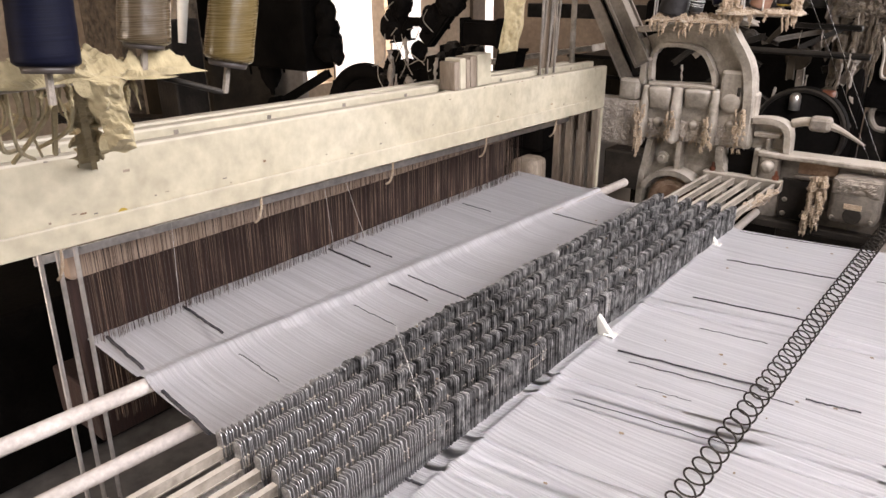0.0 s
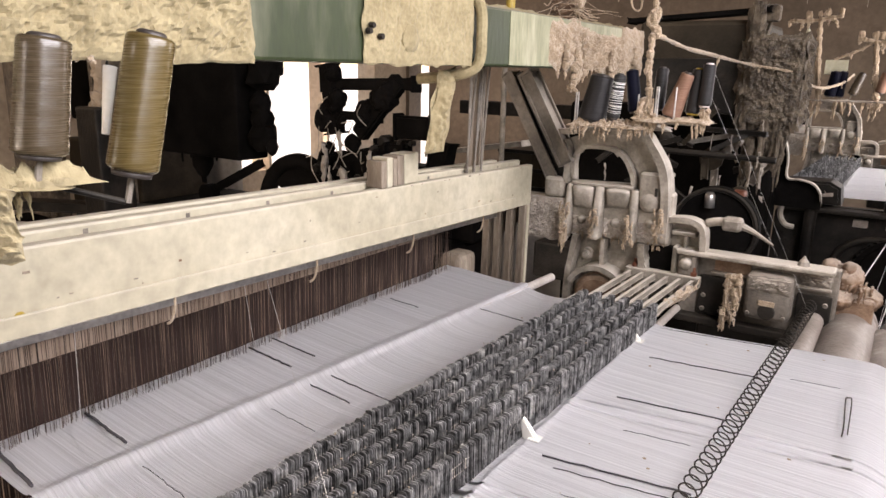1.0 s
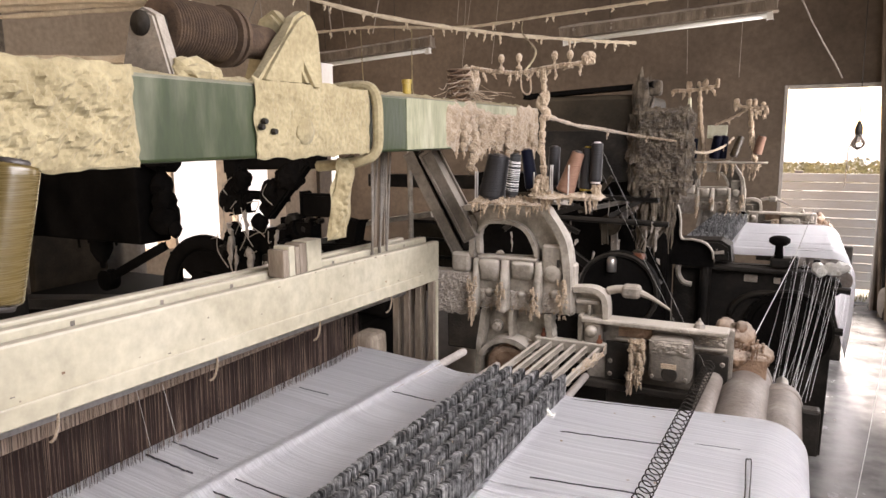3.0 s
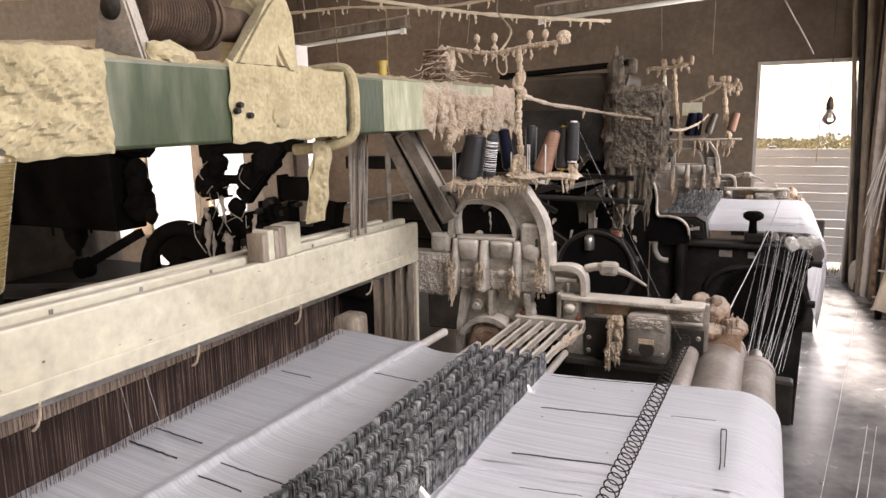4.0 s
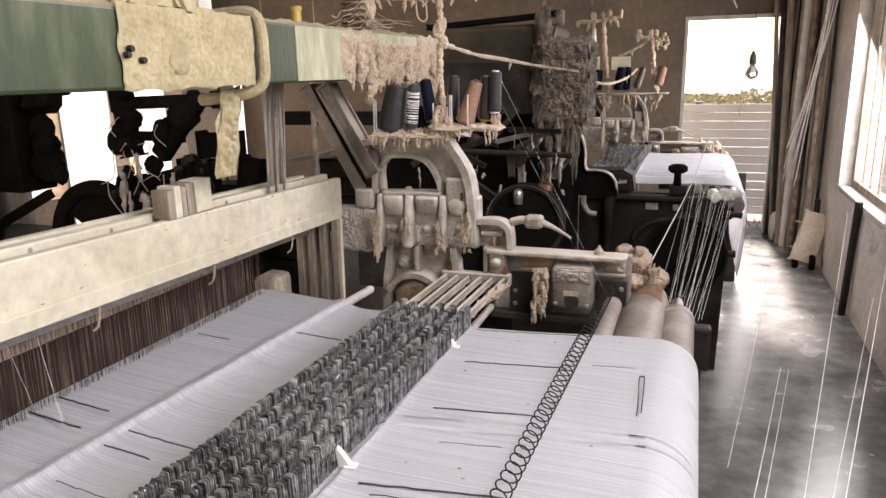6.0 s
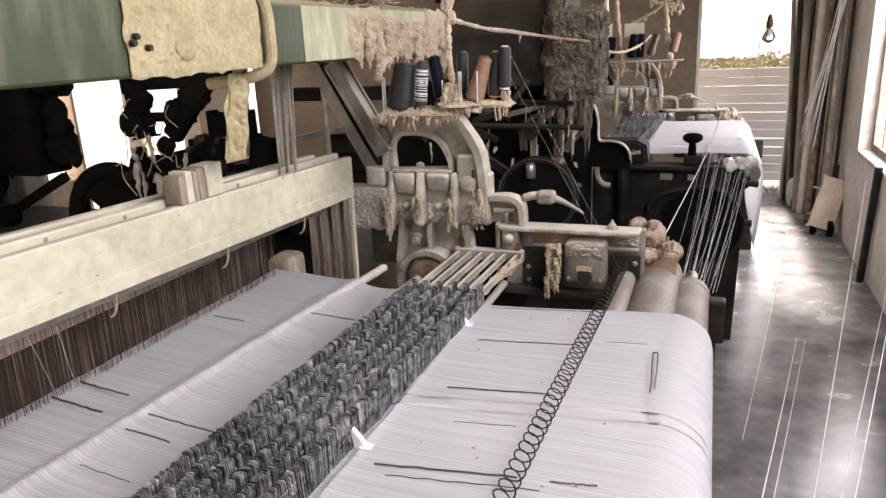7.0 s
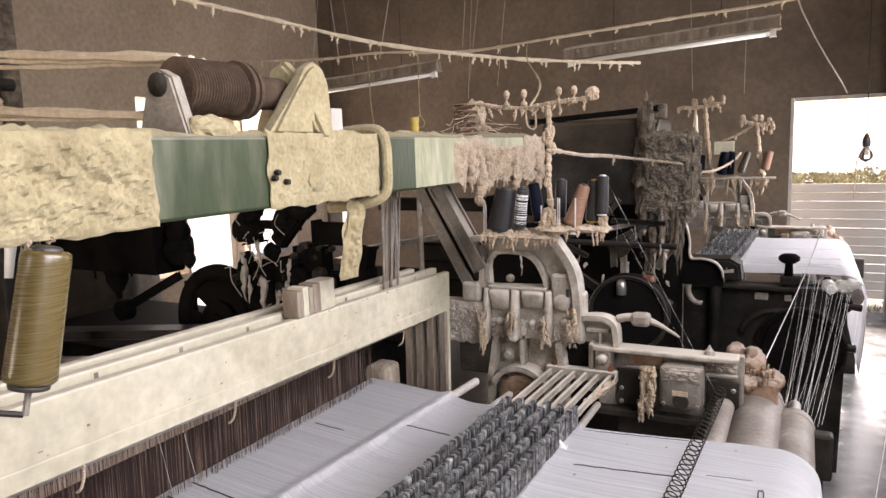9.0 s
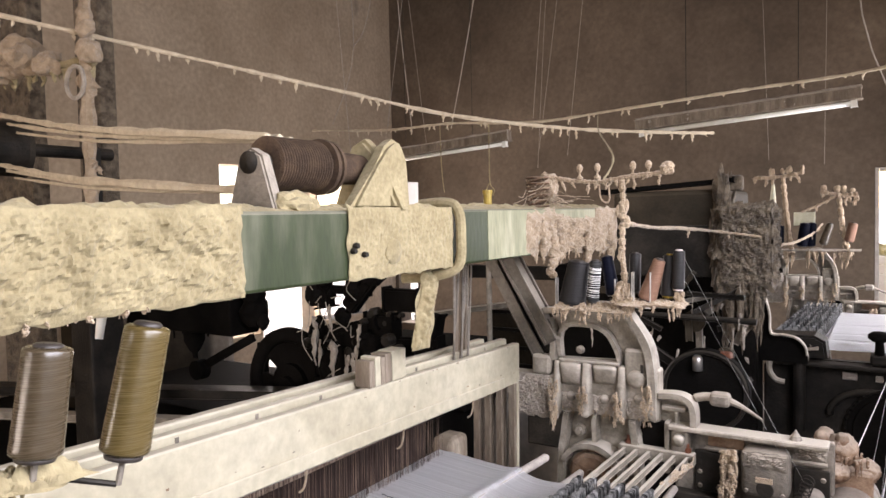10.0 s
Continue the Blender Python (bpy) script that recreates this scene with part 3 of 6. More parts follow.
# bent wire pin on the sheet
tagged(part("wire_pin", tube(B(), smooth_line([(-0.03, 1.43, 0.882), (-0.03, 1.46, 0.888), (-0.036, 1.58, 0.889), (-0.032, 1.592, 0.889), (-0.026, 1.58, 0.889), (-0.022, 1.44, 0.884)], 6), 0.0013, 6), M["darkiron"]), "bent steel wire pin lying on the white warp", "wire pin")


def roller(x, z, r, y0, y1, label):
    ro = thing("back_roller", label, "roller", "rollers at the back of the loom", at=(x, (y0 + y1) / 2, z))
    part("tube", lathe(B(), (x, y0, z), (x, y1, z), [(0, r * 0.96), (0.003, r), (0.997, r), (1, r * 0.96)], 32), M["rollerdirty"], ro, smooth=True)
    part("shaft", cy(B(), (x, y1, z), (x, y1 + 0.16, z), r * 0.34, seg=16), M["steel"], ro, smooth=True)
    part("collar", lathe(B(), (x, y1 - 0.055, z), (x, y1 - 0.035, z), [(0, r * 1.0), (0.2, r * 1.06), (0.8, r * 1.06), (1, r * 1.0)], 32), M["rollerdirty"], ro, smooth=True)


roller(-0.152, 0.851, 0.026, 0.46, 2.38, "thin pale steel roller under the coil spring")
roller(-0.072, 0.805, 0.066, 0.46, 2.36, "thick lint-dusted back roller carrying the white warp")
roller(0.022, 0.782, 0.052, 0.46, 2.27, "thick dusty outer roller below the warp")

# ---- heald frames ----


HY0, HY1 = 0.10, 2.085
WY0, WY1 = 0.545, 1.835


def heald_frame(x, top, y0, y1, label, wires=True, height=0.125, seed=0):
    """A cream frame: top bar, end posts, heald rod, and a row of thin wires."""
    f = thing("heald_frame", label, "heald frame", "heald frames of the loom", at=(x, (y0 + y1) / 2, top))
    part("top_bar", bx(B(), x - 0.012, x + 0.012, y0, y1, top - height, top, 0.004), M["cream"], f)
    part("ledge", bx(B(), x + 0.0125, x + 0.018, y0 + 0.02, y1 - 0.11, top - height + 0.002, top - height + 0.034, 0.002), M["cream"], f)
    for k_ in range(3 if seed == 1 else 0):
        ya = 0.435 + 0.022 * k_
        part("end_rod", cy(B(), (x + 0.004 * k_, ya, 0.62), (x + 0.004 * k_, ya + 0.003, top - height - 0.001), 0.0035, seg=8), M["steel"], f, "thin bright steel rod")
    for ya in (y1 - 0.036,):
        part("end_post", bx(B(), x - 0.011, x + 0.011, ya + 0.001, ya + 0.016, 0.62, top - height - 0.001, 0.002), M["pole"], f, "bare weathered wooden end post")
        part("end_post", bx(B(), x - 0.011, x + 0.011, ya + 0.020, ya + 0.036, 0.62, top - height - 0.001, 0.002), M["cream" if seed == 1 else "pole"], f)
    if seed > 2:
        part("heald_rod", bx(B(), x - 0.002, x + 0.002, 0.46, y1 - 0.04, top - height - 0.036, top - height - 0.022, 0.001), M["steel"], f)
    for i in range(5 if seed == 1 else 0):
        y = y0 + 0.36 + (y1 - y0 - 0.66) * i / 4
        part("hook", tube(B(), smooth_line([(x + 0.014, y, top - height + 0.02), (x + 0.016, y, top - height - 0.01), (x + 0.012, y - 0.004, top - height - 0.035), (x, y - 0.004, top - height - 0.045)], 4), 0.0024, 8), M["lintpink"], f, "lint-covered hook")
    if seed == 1:
        part("stain", lathe(B(), (x + 0.0121, 0.555, top - height + 0.030), (x + 0.0126, 0.555, top - height + 0.030), [(0, 0.008), (1, 0.007)], 12), M["yellow"], f, "round yellowish rust stain")
        rc = random.Random(19)
        for i in range(34):
            y, z = rc.uniform(y0 + 0.2, y1 - 0.03), top - height + rc.choice((rc.uniform(0.036, 0.05), rc.uniform(0.04, 0.12), 0.121))
            w, h = rc.uniform(0.001, 0.005), rc.uniform(0.0006, 0.002)
            part("paint_chip", bx(B(), x + 0.0119, x + 0.0124, y - w, y + w, z - h, z + h), M[rc.choice(("rust", "castdark", "pole"))], f)
    if seed == 2:
        for i in range(9):
            y = 0.5 + i * 0.18
            part("slot", bx(B(), x + 0.0119, x + 0.0126, y - 0.004, y + 0.004, top - 0.035, top - 0.008), M["castdark"], f)
    if wires:
        r = random.Random(seed)

        def row(step, ya, yb, za, zb, w0, w1):
            bm = B()
            n = int((yb - ya) / step)
            for i in range(n):
                y = ya + (yb - ya) * i / n + r.uniform(-0.0016, 0.0016)
                xx = x + r.uniform(-0.006, 0.008)
                t0 = za - r.uniform(0, 0.010)
                w = r.uniform(w0, w1)
                a = [bm.verts.new((xx + dx, y + dy, t0)) for dx, dy in ((w, 0), (-w / 2, w), (-w / 2, -w))]
                jx, jy = r.uniform(-0.004, 0.004), r.uniform(-0.005, 0.005)
                b = [bm.verts.new((xx + dx + jx, y + dy + jy, zb - r.uniform(0, 0.012))) for dx, dy in ((w, 0), (-w / 2, w), (-w / 2, -w))]
                for j in range(3):
                    bm.faces.new((a[j], a[(j + 1) % 3], b[(j + 1) % 3], b[j]))
            return bm

        b0 = top - height
        part("heald_wire", row(wires, WY0, WY1, b0 - 0.010, 0.74, 0.0002, 0.0006), M["heald"], f, "dense row of fine pale heald wires", kind="stuff")
    return f


heald_frame(-0.985, 1.235, HY0, HY1, "cream painted heald frame with worn paint", 0, seed=1)
heald_frame(-1.030, 1.245, HY0, HY1, "cream painted heald frame behind the first", 0, seed=2)
heald_frame(-1.072, 1.222, HY0, HY1, "cream painted heald frame in the middle", 0, seed=3)
heald_frame(-1.112, 1.238, HY0, HY1, "cream heald frame threaded with fine wires", 0.0022, seed=4)
for ob_ in [o for o in scene.objects if o.parent is None and o.name.startswith("heald_frame")]:
    ob_.rotation_euler.x = radians(-1.6)
# reed and sley behind the healds
sley = thing("sley", "brown wooden sley with a dark reed behind the healds", "sley", at=(-1.24, 1.1, 0.8))
# Solid dark board, paints the shaded space behind the wires.
part("reed", bx(B(), -1.155, -1.140, 0.52, 1.79, 0.80, 1.015, 0.002), M["healdback"], sley, "brown reed, its colour deepened to the shade behind the healds")
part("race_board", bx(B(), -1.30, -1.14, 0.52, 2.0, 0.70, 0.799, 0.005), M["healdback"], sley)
part("reed_cap", bx(B(), -1.165, -1.125, 0.52, 1.80, 1.016, 1.085, 0.008), M["loops"], sley, "pinkish bare wooden reed cap")
part("shuttle_box", bx(B(), -1.17, -1.09, 1.86, 1.96, 0.83, 0.94, 0.02), M["pole"], sley, "worn wooden shuttle box")
# wooden packing block on the frames
blk = thing("wooden_block", "stack of brown and cream wooden slats on the heald frame", "wood block", at=(-0.99, 1.40, 1.2285))
for y0, y1, top, mt in ((1.328, 1.346, 1.290, "pole"), (1.348, 1.368, 1.296, "cream"), (1.370, 1.384, 1.292, "pole"), (1.386, 1.410, 1.297, "pole"), (1.412, 1.466, 1.299, "cream")):
    part("slab", bx(B(), -1.012, -0.968, y0, y1, 1.2285, top, 0.002), M[mt], blk)

rng = random.Random(77)
for i in range(8):
    y = 1.735 + 0.013 * i + rng.uniform(-0.004, 0.004)
    tagged(part("lifting_wire", cy(B(), (-1.0 - 0.01 * (i % 3), y, 1.205), (-0.99 + rng.uniform(-0.01, 0.01), y + rng.uniform(-0.006, 0.006), 1.50), 0.0030, seg=6), M["castdark"]), "dusty wire lifting the heald frames", "wire", "lifting wires")
# hanging straps that lift the frames
for y, w in ((1.795, 0.016), (1.822, 0.012), (1.846, 0.014)):
    tagged(part("lifting_strap", beam_between(B(), (-1.03, y, 1.215), (-1.02, y + 0.004, 1.50), w, 0.006, 0.001, up=(1, 0, 0)), M["pole"]), "worn brown wooden strap lifting the heald frames", "strap", "lifting straps")

# ---- green top beam ----
beam = thing("top_beam", "green painted box beam caked with cream lint", "beam", at=(-0.90, 1.2, 1.5))
BX0, BX1, BZ0, BZ1 = -0.985, -0.838, 1.497, 1.628
part("box_section", bx(B(), BX0, BX1, -0.6, 2.62, BZ0, BZ1, 0.006), M["green"], beam)
part("faded_patch", bx(B(), BX1 - 0.002, BX1 + 0.0015, 1.65, 2.615, BZ0 + 0.004, BZ1 - 0.003), M["palegreen"], beam, "stretch of faded pale green paint under dust")
part("lint_mat", fuzzy_sheet(B(), (BX1 + 0.001, -0.55, BZ0 - 0.005), (0, 1.415, 0), (0, 0, 0.145), (1, 0, 0), 340, 40, 0.016, 34, 1.0, 0.005, 6.0), M["lint"], beam, "thick mat of cream lint")
bm = fuzzy_sheet(B(), (BX1 + 0.002, 1.87, BZ0 + 0.004), (0, 0.26, 0), (0, 0, 0.115), (1, 0, 0), 70, 32, 0.016, 34, 4.0, 0.02)
fuzzy_sheet(bm, (BX1 + 0.002, 2.12, BZ0 - 0.006), (0, 0.30, 0), (0, 0, 0.110), (1, 0, 0), 80, 36, 0.018, 42, 6.0, 0.02)
fuzzy_sheet(bm, (BX1 + 0.002, 2.40, BZ0 - 0.020), (0, 0.22, 0), (0, 0, 0.155), (1, 0, 0), 60, 40, 0.012, 24, 11.0, 0.015)
rl = random.Random(44)
for yc, zt, zb, wd in ((1.955, 1.585, 1.50, 0.022), (2.015, 1.575, 1.435, 0.026), (2.075, 1.59, 1.48, 0.022), (2.30, 1.575, 1.46, 0.03), (2.52, 1.56, 1.44, 0.02)):
    for i in range(15):
        t = i / 14
        lump(bm, (BX1 + 0.010 + 0.008 * math.sin(t * 3), yc + rl.uniform(-0.6, 0.6) * wd, zt + (zb - zt) * t), (0.012, wd * (1.0 - 0.55 * t) * rl.uniform(0.5, 1.0), 0.014), 3, 0.45, 55)
part("lint_mat", bm, M["lintpink"], beam, "hanging bunches of pale pink lint")
part("lint_top", fuzzy_sheet(B(), (BX0, -0.55, BZ1 + 0.001), (0, 3.16, 0), (0.135, 0, 0), (0, 0, 1), 340, 16, 0.016, 26, 7.0, 0.006), M["lint"], beam, "cream lint lying on the beam")
bm = B()
rng = random.Random(21)
for i in range(34):
    drip(bm, (BX1 + rng.uniform(-0.01, 0.012), rng.uniform(1.90, 2.60), BZ0 + rng.uniform(-0.005, 0.04)), rng.uniform(0.015, 0.06), rng.uniform(0.002, 0.006), rng)
for i in range(40):
    drip(bm, (BX1 + rng.uniform(-0.01, 0.006), rng.uniform(-0.4, 0.84), BZ0), rng.uniform(0.004, 0.014), rng.uniform(0.001, 0.004), rng)
part("lint_fringe", bm, M["lintpink"], beam, "strings of lint hanging off the beam")
# clamp plate, boss and strap
part("clamp_plate", bx(B(), BX1 + 0.001, BX1 + 0.005, 1.115, 1.470, BZ0 + 0.002, BZ1 + 0.004, 0.0015), M["lint"], beam)
part("lint_mat", fuzzy_sheet(B(), (BX1 + 0.0055, 1.108, BZ0 - 0.002), (0, 0.370, 0), (0, 0, 0.141), (1, 0, 0), 120, 50, 0.006, 38, 9.0, 0.006, 9.0), M["lint"], beam, "thin even coat of cream lint")
part("boss", lathe(B(), (BX1 + 0.005, 1.242, 1.545), (BX1 + 0.014, 1.242, 1.545), [(0, 0.027), (0.7, 0.026), (0.75, 0.020), (1, 0.018)], 24), M["lint"], beam, "round lint-coated boss", smooth=True)
# Dark stubs in place of the small dark holes in the beam.
for dy, dz in ((-0.128, 0.0), (-0.120, 0.010), (-0.095, -0.008)):
    part("screw", lathe(B(), (BX1 + 0.010, 1.242 + dy, 1.552 + dz), (BX1 + 0.019, 1.242 + dy, 1.552 + dz), [(0, 0.006), (1, 0.005)], 8), M["darkiron"], beam)
part("strap", tube(B(), smooth_line([(BX0 + 0.03, 1.49, BZ1 + 0.012), (BX1 - 0.02, 1.49, BZ1 + 0.016), (BX1 + 0.012, 1.492, BZ1 - 0.005), (BX1 + 0.017, 1.492, 1.56), (BX1 + 0.012, 1.488, BZ0 + 0.003), (BX1 - 0.03, 1.47, BZ0 - 0.020), (BX0 + 0.02, 1.46, BZ0 - 0.03)], 6), 0.0125, 10), M["lint"], beam, "lint-covered cloth strap")
bm = fuzzy_sheet(B(), (-0.893, 1.440, 1.490), (0.016, 0.044, 0), (-0.012, -0.030, -0.185), (0.9, -0.35, 0), 18, 60, 0.020, 20, 3, 0.010)
fuzzy_sheet(bm, (-0.896, 1.438, 1.490), (0.016, 0.044, 0), (-0.014, -0.032, -0.178), (-0.9, 0.35, 0), 18, 60, 0.014, 20, 8, 0.010)
part("rag", bm, M["lint"], beam, "cream rag hanging from the strap")

# rope drum on the beam
drum = thing("rope_drum", "brown rope-wound drum between two brackets on the beam", "rope drum", at=(-0.93, 1.08, BZ1))
DX, DZ = -0.93, 1.715
part("bracket", prism(B(), [(DX - 0.060, BZ1 + 0.001), (DX + 0.060, BZ1 + 0.001), (DX + 0.028, DZ + 0.012), (DX, DZ + 0.026), (DX - 0.028, DZ + 0.012)], 0.965, 0.990, bev=0.004), M["castdark"], drum, "grimy iron bracket")
part("lint_clot", lump(B(), (DX + 0.05, 1.02, BZ1 + 0.012), (0.03, 0.05, 0.022), 3, 0.35, 40), M["lint"], drum, "clot of cream lint")
part("bracket", prism(B(), [(DX - 0.08, BZ1 + 0.001), (DX + 0.105, BZ1 + 0.001), (DX + 0.045, DZ + 0.03), (DX + 0.01, DZ + 0.065), (DX - 0.025, DZ + 0.05)], 1.265, 1.300, bev=0.008), M["lint"], drum, "lint-coated bracket")
bm = prism(B(), [(1.140, BZ1 + 0.001), (1.340, BZ1 + 0.001), (1.330, DZ + 0.02), (1.312, DZ + 0.052), (1.285, DZ + 0.060), (1.258, DZ + 0.045), (1.225, DZ + 0.0)], 0.0, 0.035, bev=0.008)
for v in bm.verts:
    v.co = Vector((DX + 0.045 + v.co.y, v.co.x, v.co.z))
part("bracket_web", bm, M["lint"], drum, "lint-coated triangular web")
part("shaft", cy(B(), (DX, 0.960, DZ), (DX, 1.315, DZ), 0.020, seg=18), M["darkiron"], drum, smooth=True)
prof = []
for i in range(20):
    t = 0.02 + 0.46 * i / 19
    prof += [(t, 0.0425 - 0.002 * (i % 5 == 0)), (t + 0.006, 0.0485), (t + 0.012, 0.050), (t + 0.018, 0.0485)]
prof += [(0.53, 0.042), (0.535, 0.055), (0.57, 0.055), (0.575, 0.040), (0.60, 0.040), (0.605, 0.053), (0.63, 0.053), (0.635, 0.034), (1, 0.031)]
part("rope_winding", lathe(B(), (DX, 0.995, DZ), (DX, 1.262, DZ), prof, 28), M["rope"], drum, "brown rope wound on the drum")

# driving ropes from the drum towards the next machine
rng = random.Random(31)
UP = ((-3.25, 1.65, 2.095), (-3.25, 1.68, 2.06), (-3.25, 1.71, 2.025))
LOW = ((-3.25, 1.64, 1.88), (-3.25, 1.67, 1.855), (-3.25, 1.70, 1.825))
for (p, q, r) in (((DX - 0.01, 1.02, DZ + 0.050), UP[0], 0.008), ((DX - 0.01, 1.05, DZ + 0.049), UP[1], 0.005), ((DX - 0.01, 1.08, DZ + 0.049), UP[2], 0.004),
                  ((DX - 0.01, 1.02, DZ - 0.050), LOW[0], 0.008), ((DX - 0.01, 1.05, DZ - 0.050), LOW[1], 0.005), ((DX - 0.01, 1.08, DZ - 0.050), LOW[2], 0.004)):
    tagged(part("drive_rope", fuzzy_strand(B(), [p, (Vector(p) + Vector(q)) / 2 - Vector((0, 0, 0.02)), q], r * 1.35, rng), M["lint_lit"]), "taut drive rope covered in pale lint", "rope", "drive ropes")
pul = thing("line_shaft", "dark overhead shaft with a pulley carrying the drive ropes", "line shaft", at=(-3.25, 1.6, 1.87))
part("shaft", cy(B(), (-3.32, 0.2, 1.96), (-3.32, 2.2, 1.96), 0.03, seg=14), M["darkiron"], pul)
part("pulley", lathe(B(), (-3.32, 1.60, 1.96), (-3.32, 1.76, 1.96), [(0, 0.14), (0.1, 0.125), (0.9, 0.125), (1, 0.14)], 28), M["darkiron"], pul)
for y in (0.3, 2.1):
    part("hanger", bx(B(), -3.35, -3.29, y - 0.03, y + 0.03, 0.0, 1.99, 0.004), M["darkiron"], pul)

tagged(part("paper_card", bx(B(), -0.935, -0.925, 1.432, 1.474, BZ1 + 0.010, 1.694, 0.001), M["wall_pale"]), "small pale paper card standing on the lint of the beam", "card")
# small yellow cap and ring stack on the far part of the beam
tagged(part("yellow_tube", lathe(B(), (-0.93, 1.818, BZ1 + 0.008), (-0.93, 1.818, BZ1 + 0.055), [(0, 0.011), (0.1, 0.012), (0.75, 0.012), (0.76, 0.014), (1, 0.014)], 16), M["yellow"]), "small dull yellow tube standing on the beam", "tube")
ring = thing("ring_stack", "stack of brown iron rings wrapped in cobweb lint", "ring stack", at=(-0.885, 2.05, BZ1))
for i in range(11):
    z = BZ1 + 0.006 + i * 0.0085
    part("ring", lathe(B(), (-0.885 + 0.002 * (i % 2), 2.05, z), (-0.885, 2.05, z + 0.006), [(0, 0.030), (0.3, 0.036), (0.7, 0.036), (1, 0.030)], 22), M["rust"], ring)
bm = B()
rng = random.Random(12)
for i in range(46):
    a = rng.uniform(0, 6.28)
    p = Vector((-0.885 + 0.035 * math.cos(a), 2.05 + 0.035 * math.sin(a), BZ1 + rng.uniform(0.02, 0.10)))
    q = Vector((rng.uniform(-0.93, -0.80), rng.uniform(1.90, 2.30), BZ1 + rng.uniform(0.0, 0.05)))
    tube(bm, smooth_line([p, (p + q) / 2 + Vector((0, 0, -0.012)), q], 4), rng.uniform(0.0005, 0.0014), 4)
lump(bm, (-0.875, 2.105, BZ1 + 0.07), (0.03, 0.03, 0.045), 3)
part("cobweb", bm, M["lintpink"], ring, "pinkish cobweb of lint", kind="stuff")

# ---- far loom end: arched casting, plates, creel ----


def arc(cx, cz, rx, rz, a0, a1, n):
    return [(cx + rx * math.cos(radians(a0 + (a1 - a0) * i / n)), cz + rz * math.sin(radians(a0 + (a1 - a0) * i / n))) for i in range(n + 1)]


def band(bm, pts, w, y0, y1, bev=0.004):
    """A cast flange: a flat strip of width w that follows points of the xz plane, from y0 to y1."""
    n = len(pts)
    inner, outer = [], []
    for i, (x, z) in enumerate(pts):
        ax, az = pts[max(i - 1, 0)]
        bx_, bz = pts[min(i + 1, n - 1)]
        d = Vector((bx_ - ax, 0, bz - az)).normalized()
        s = Vector((-d.z, 0, d.x)) * (w / 2)
        inner.append((x + s.x, z + s.z))
        outer.append((x - s.x, z - s.z))
    return prism(bm, inner + outer[::-1], y0, y1, bev=bev)


def curve2(pts, n=5):
    """A smooth line through points of the xz plane."""
    return [(p.x, p.z) for p in smooth_line([(x, 0, z) for x, z in pts], n)]


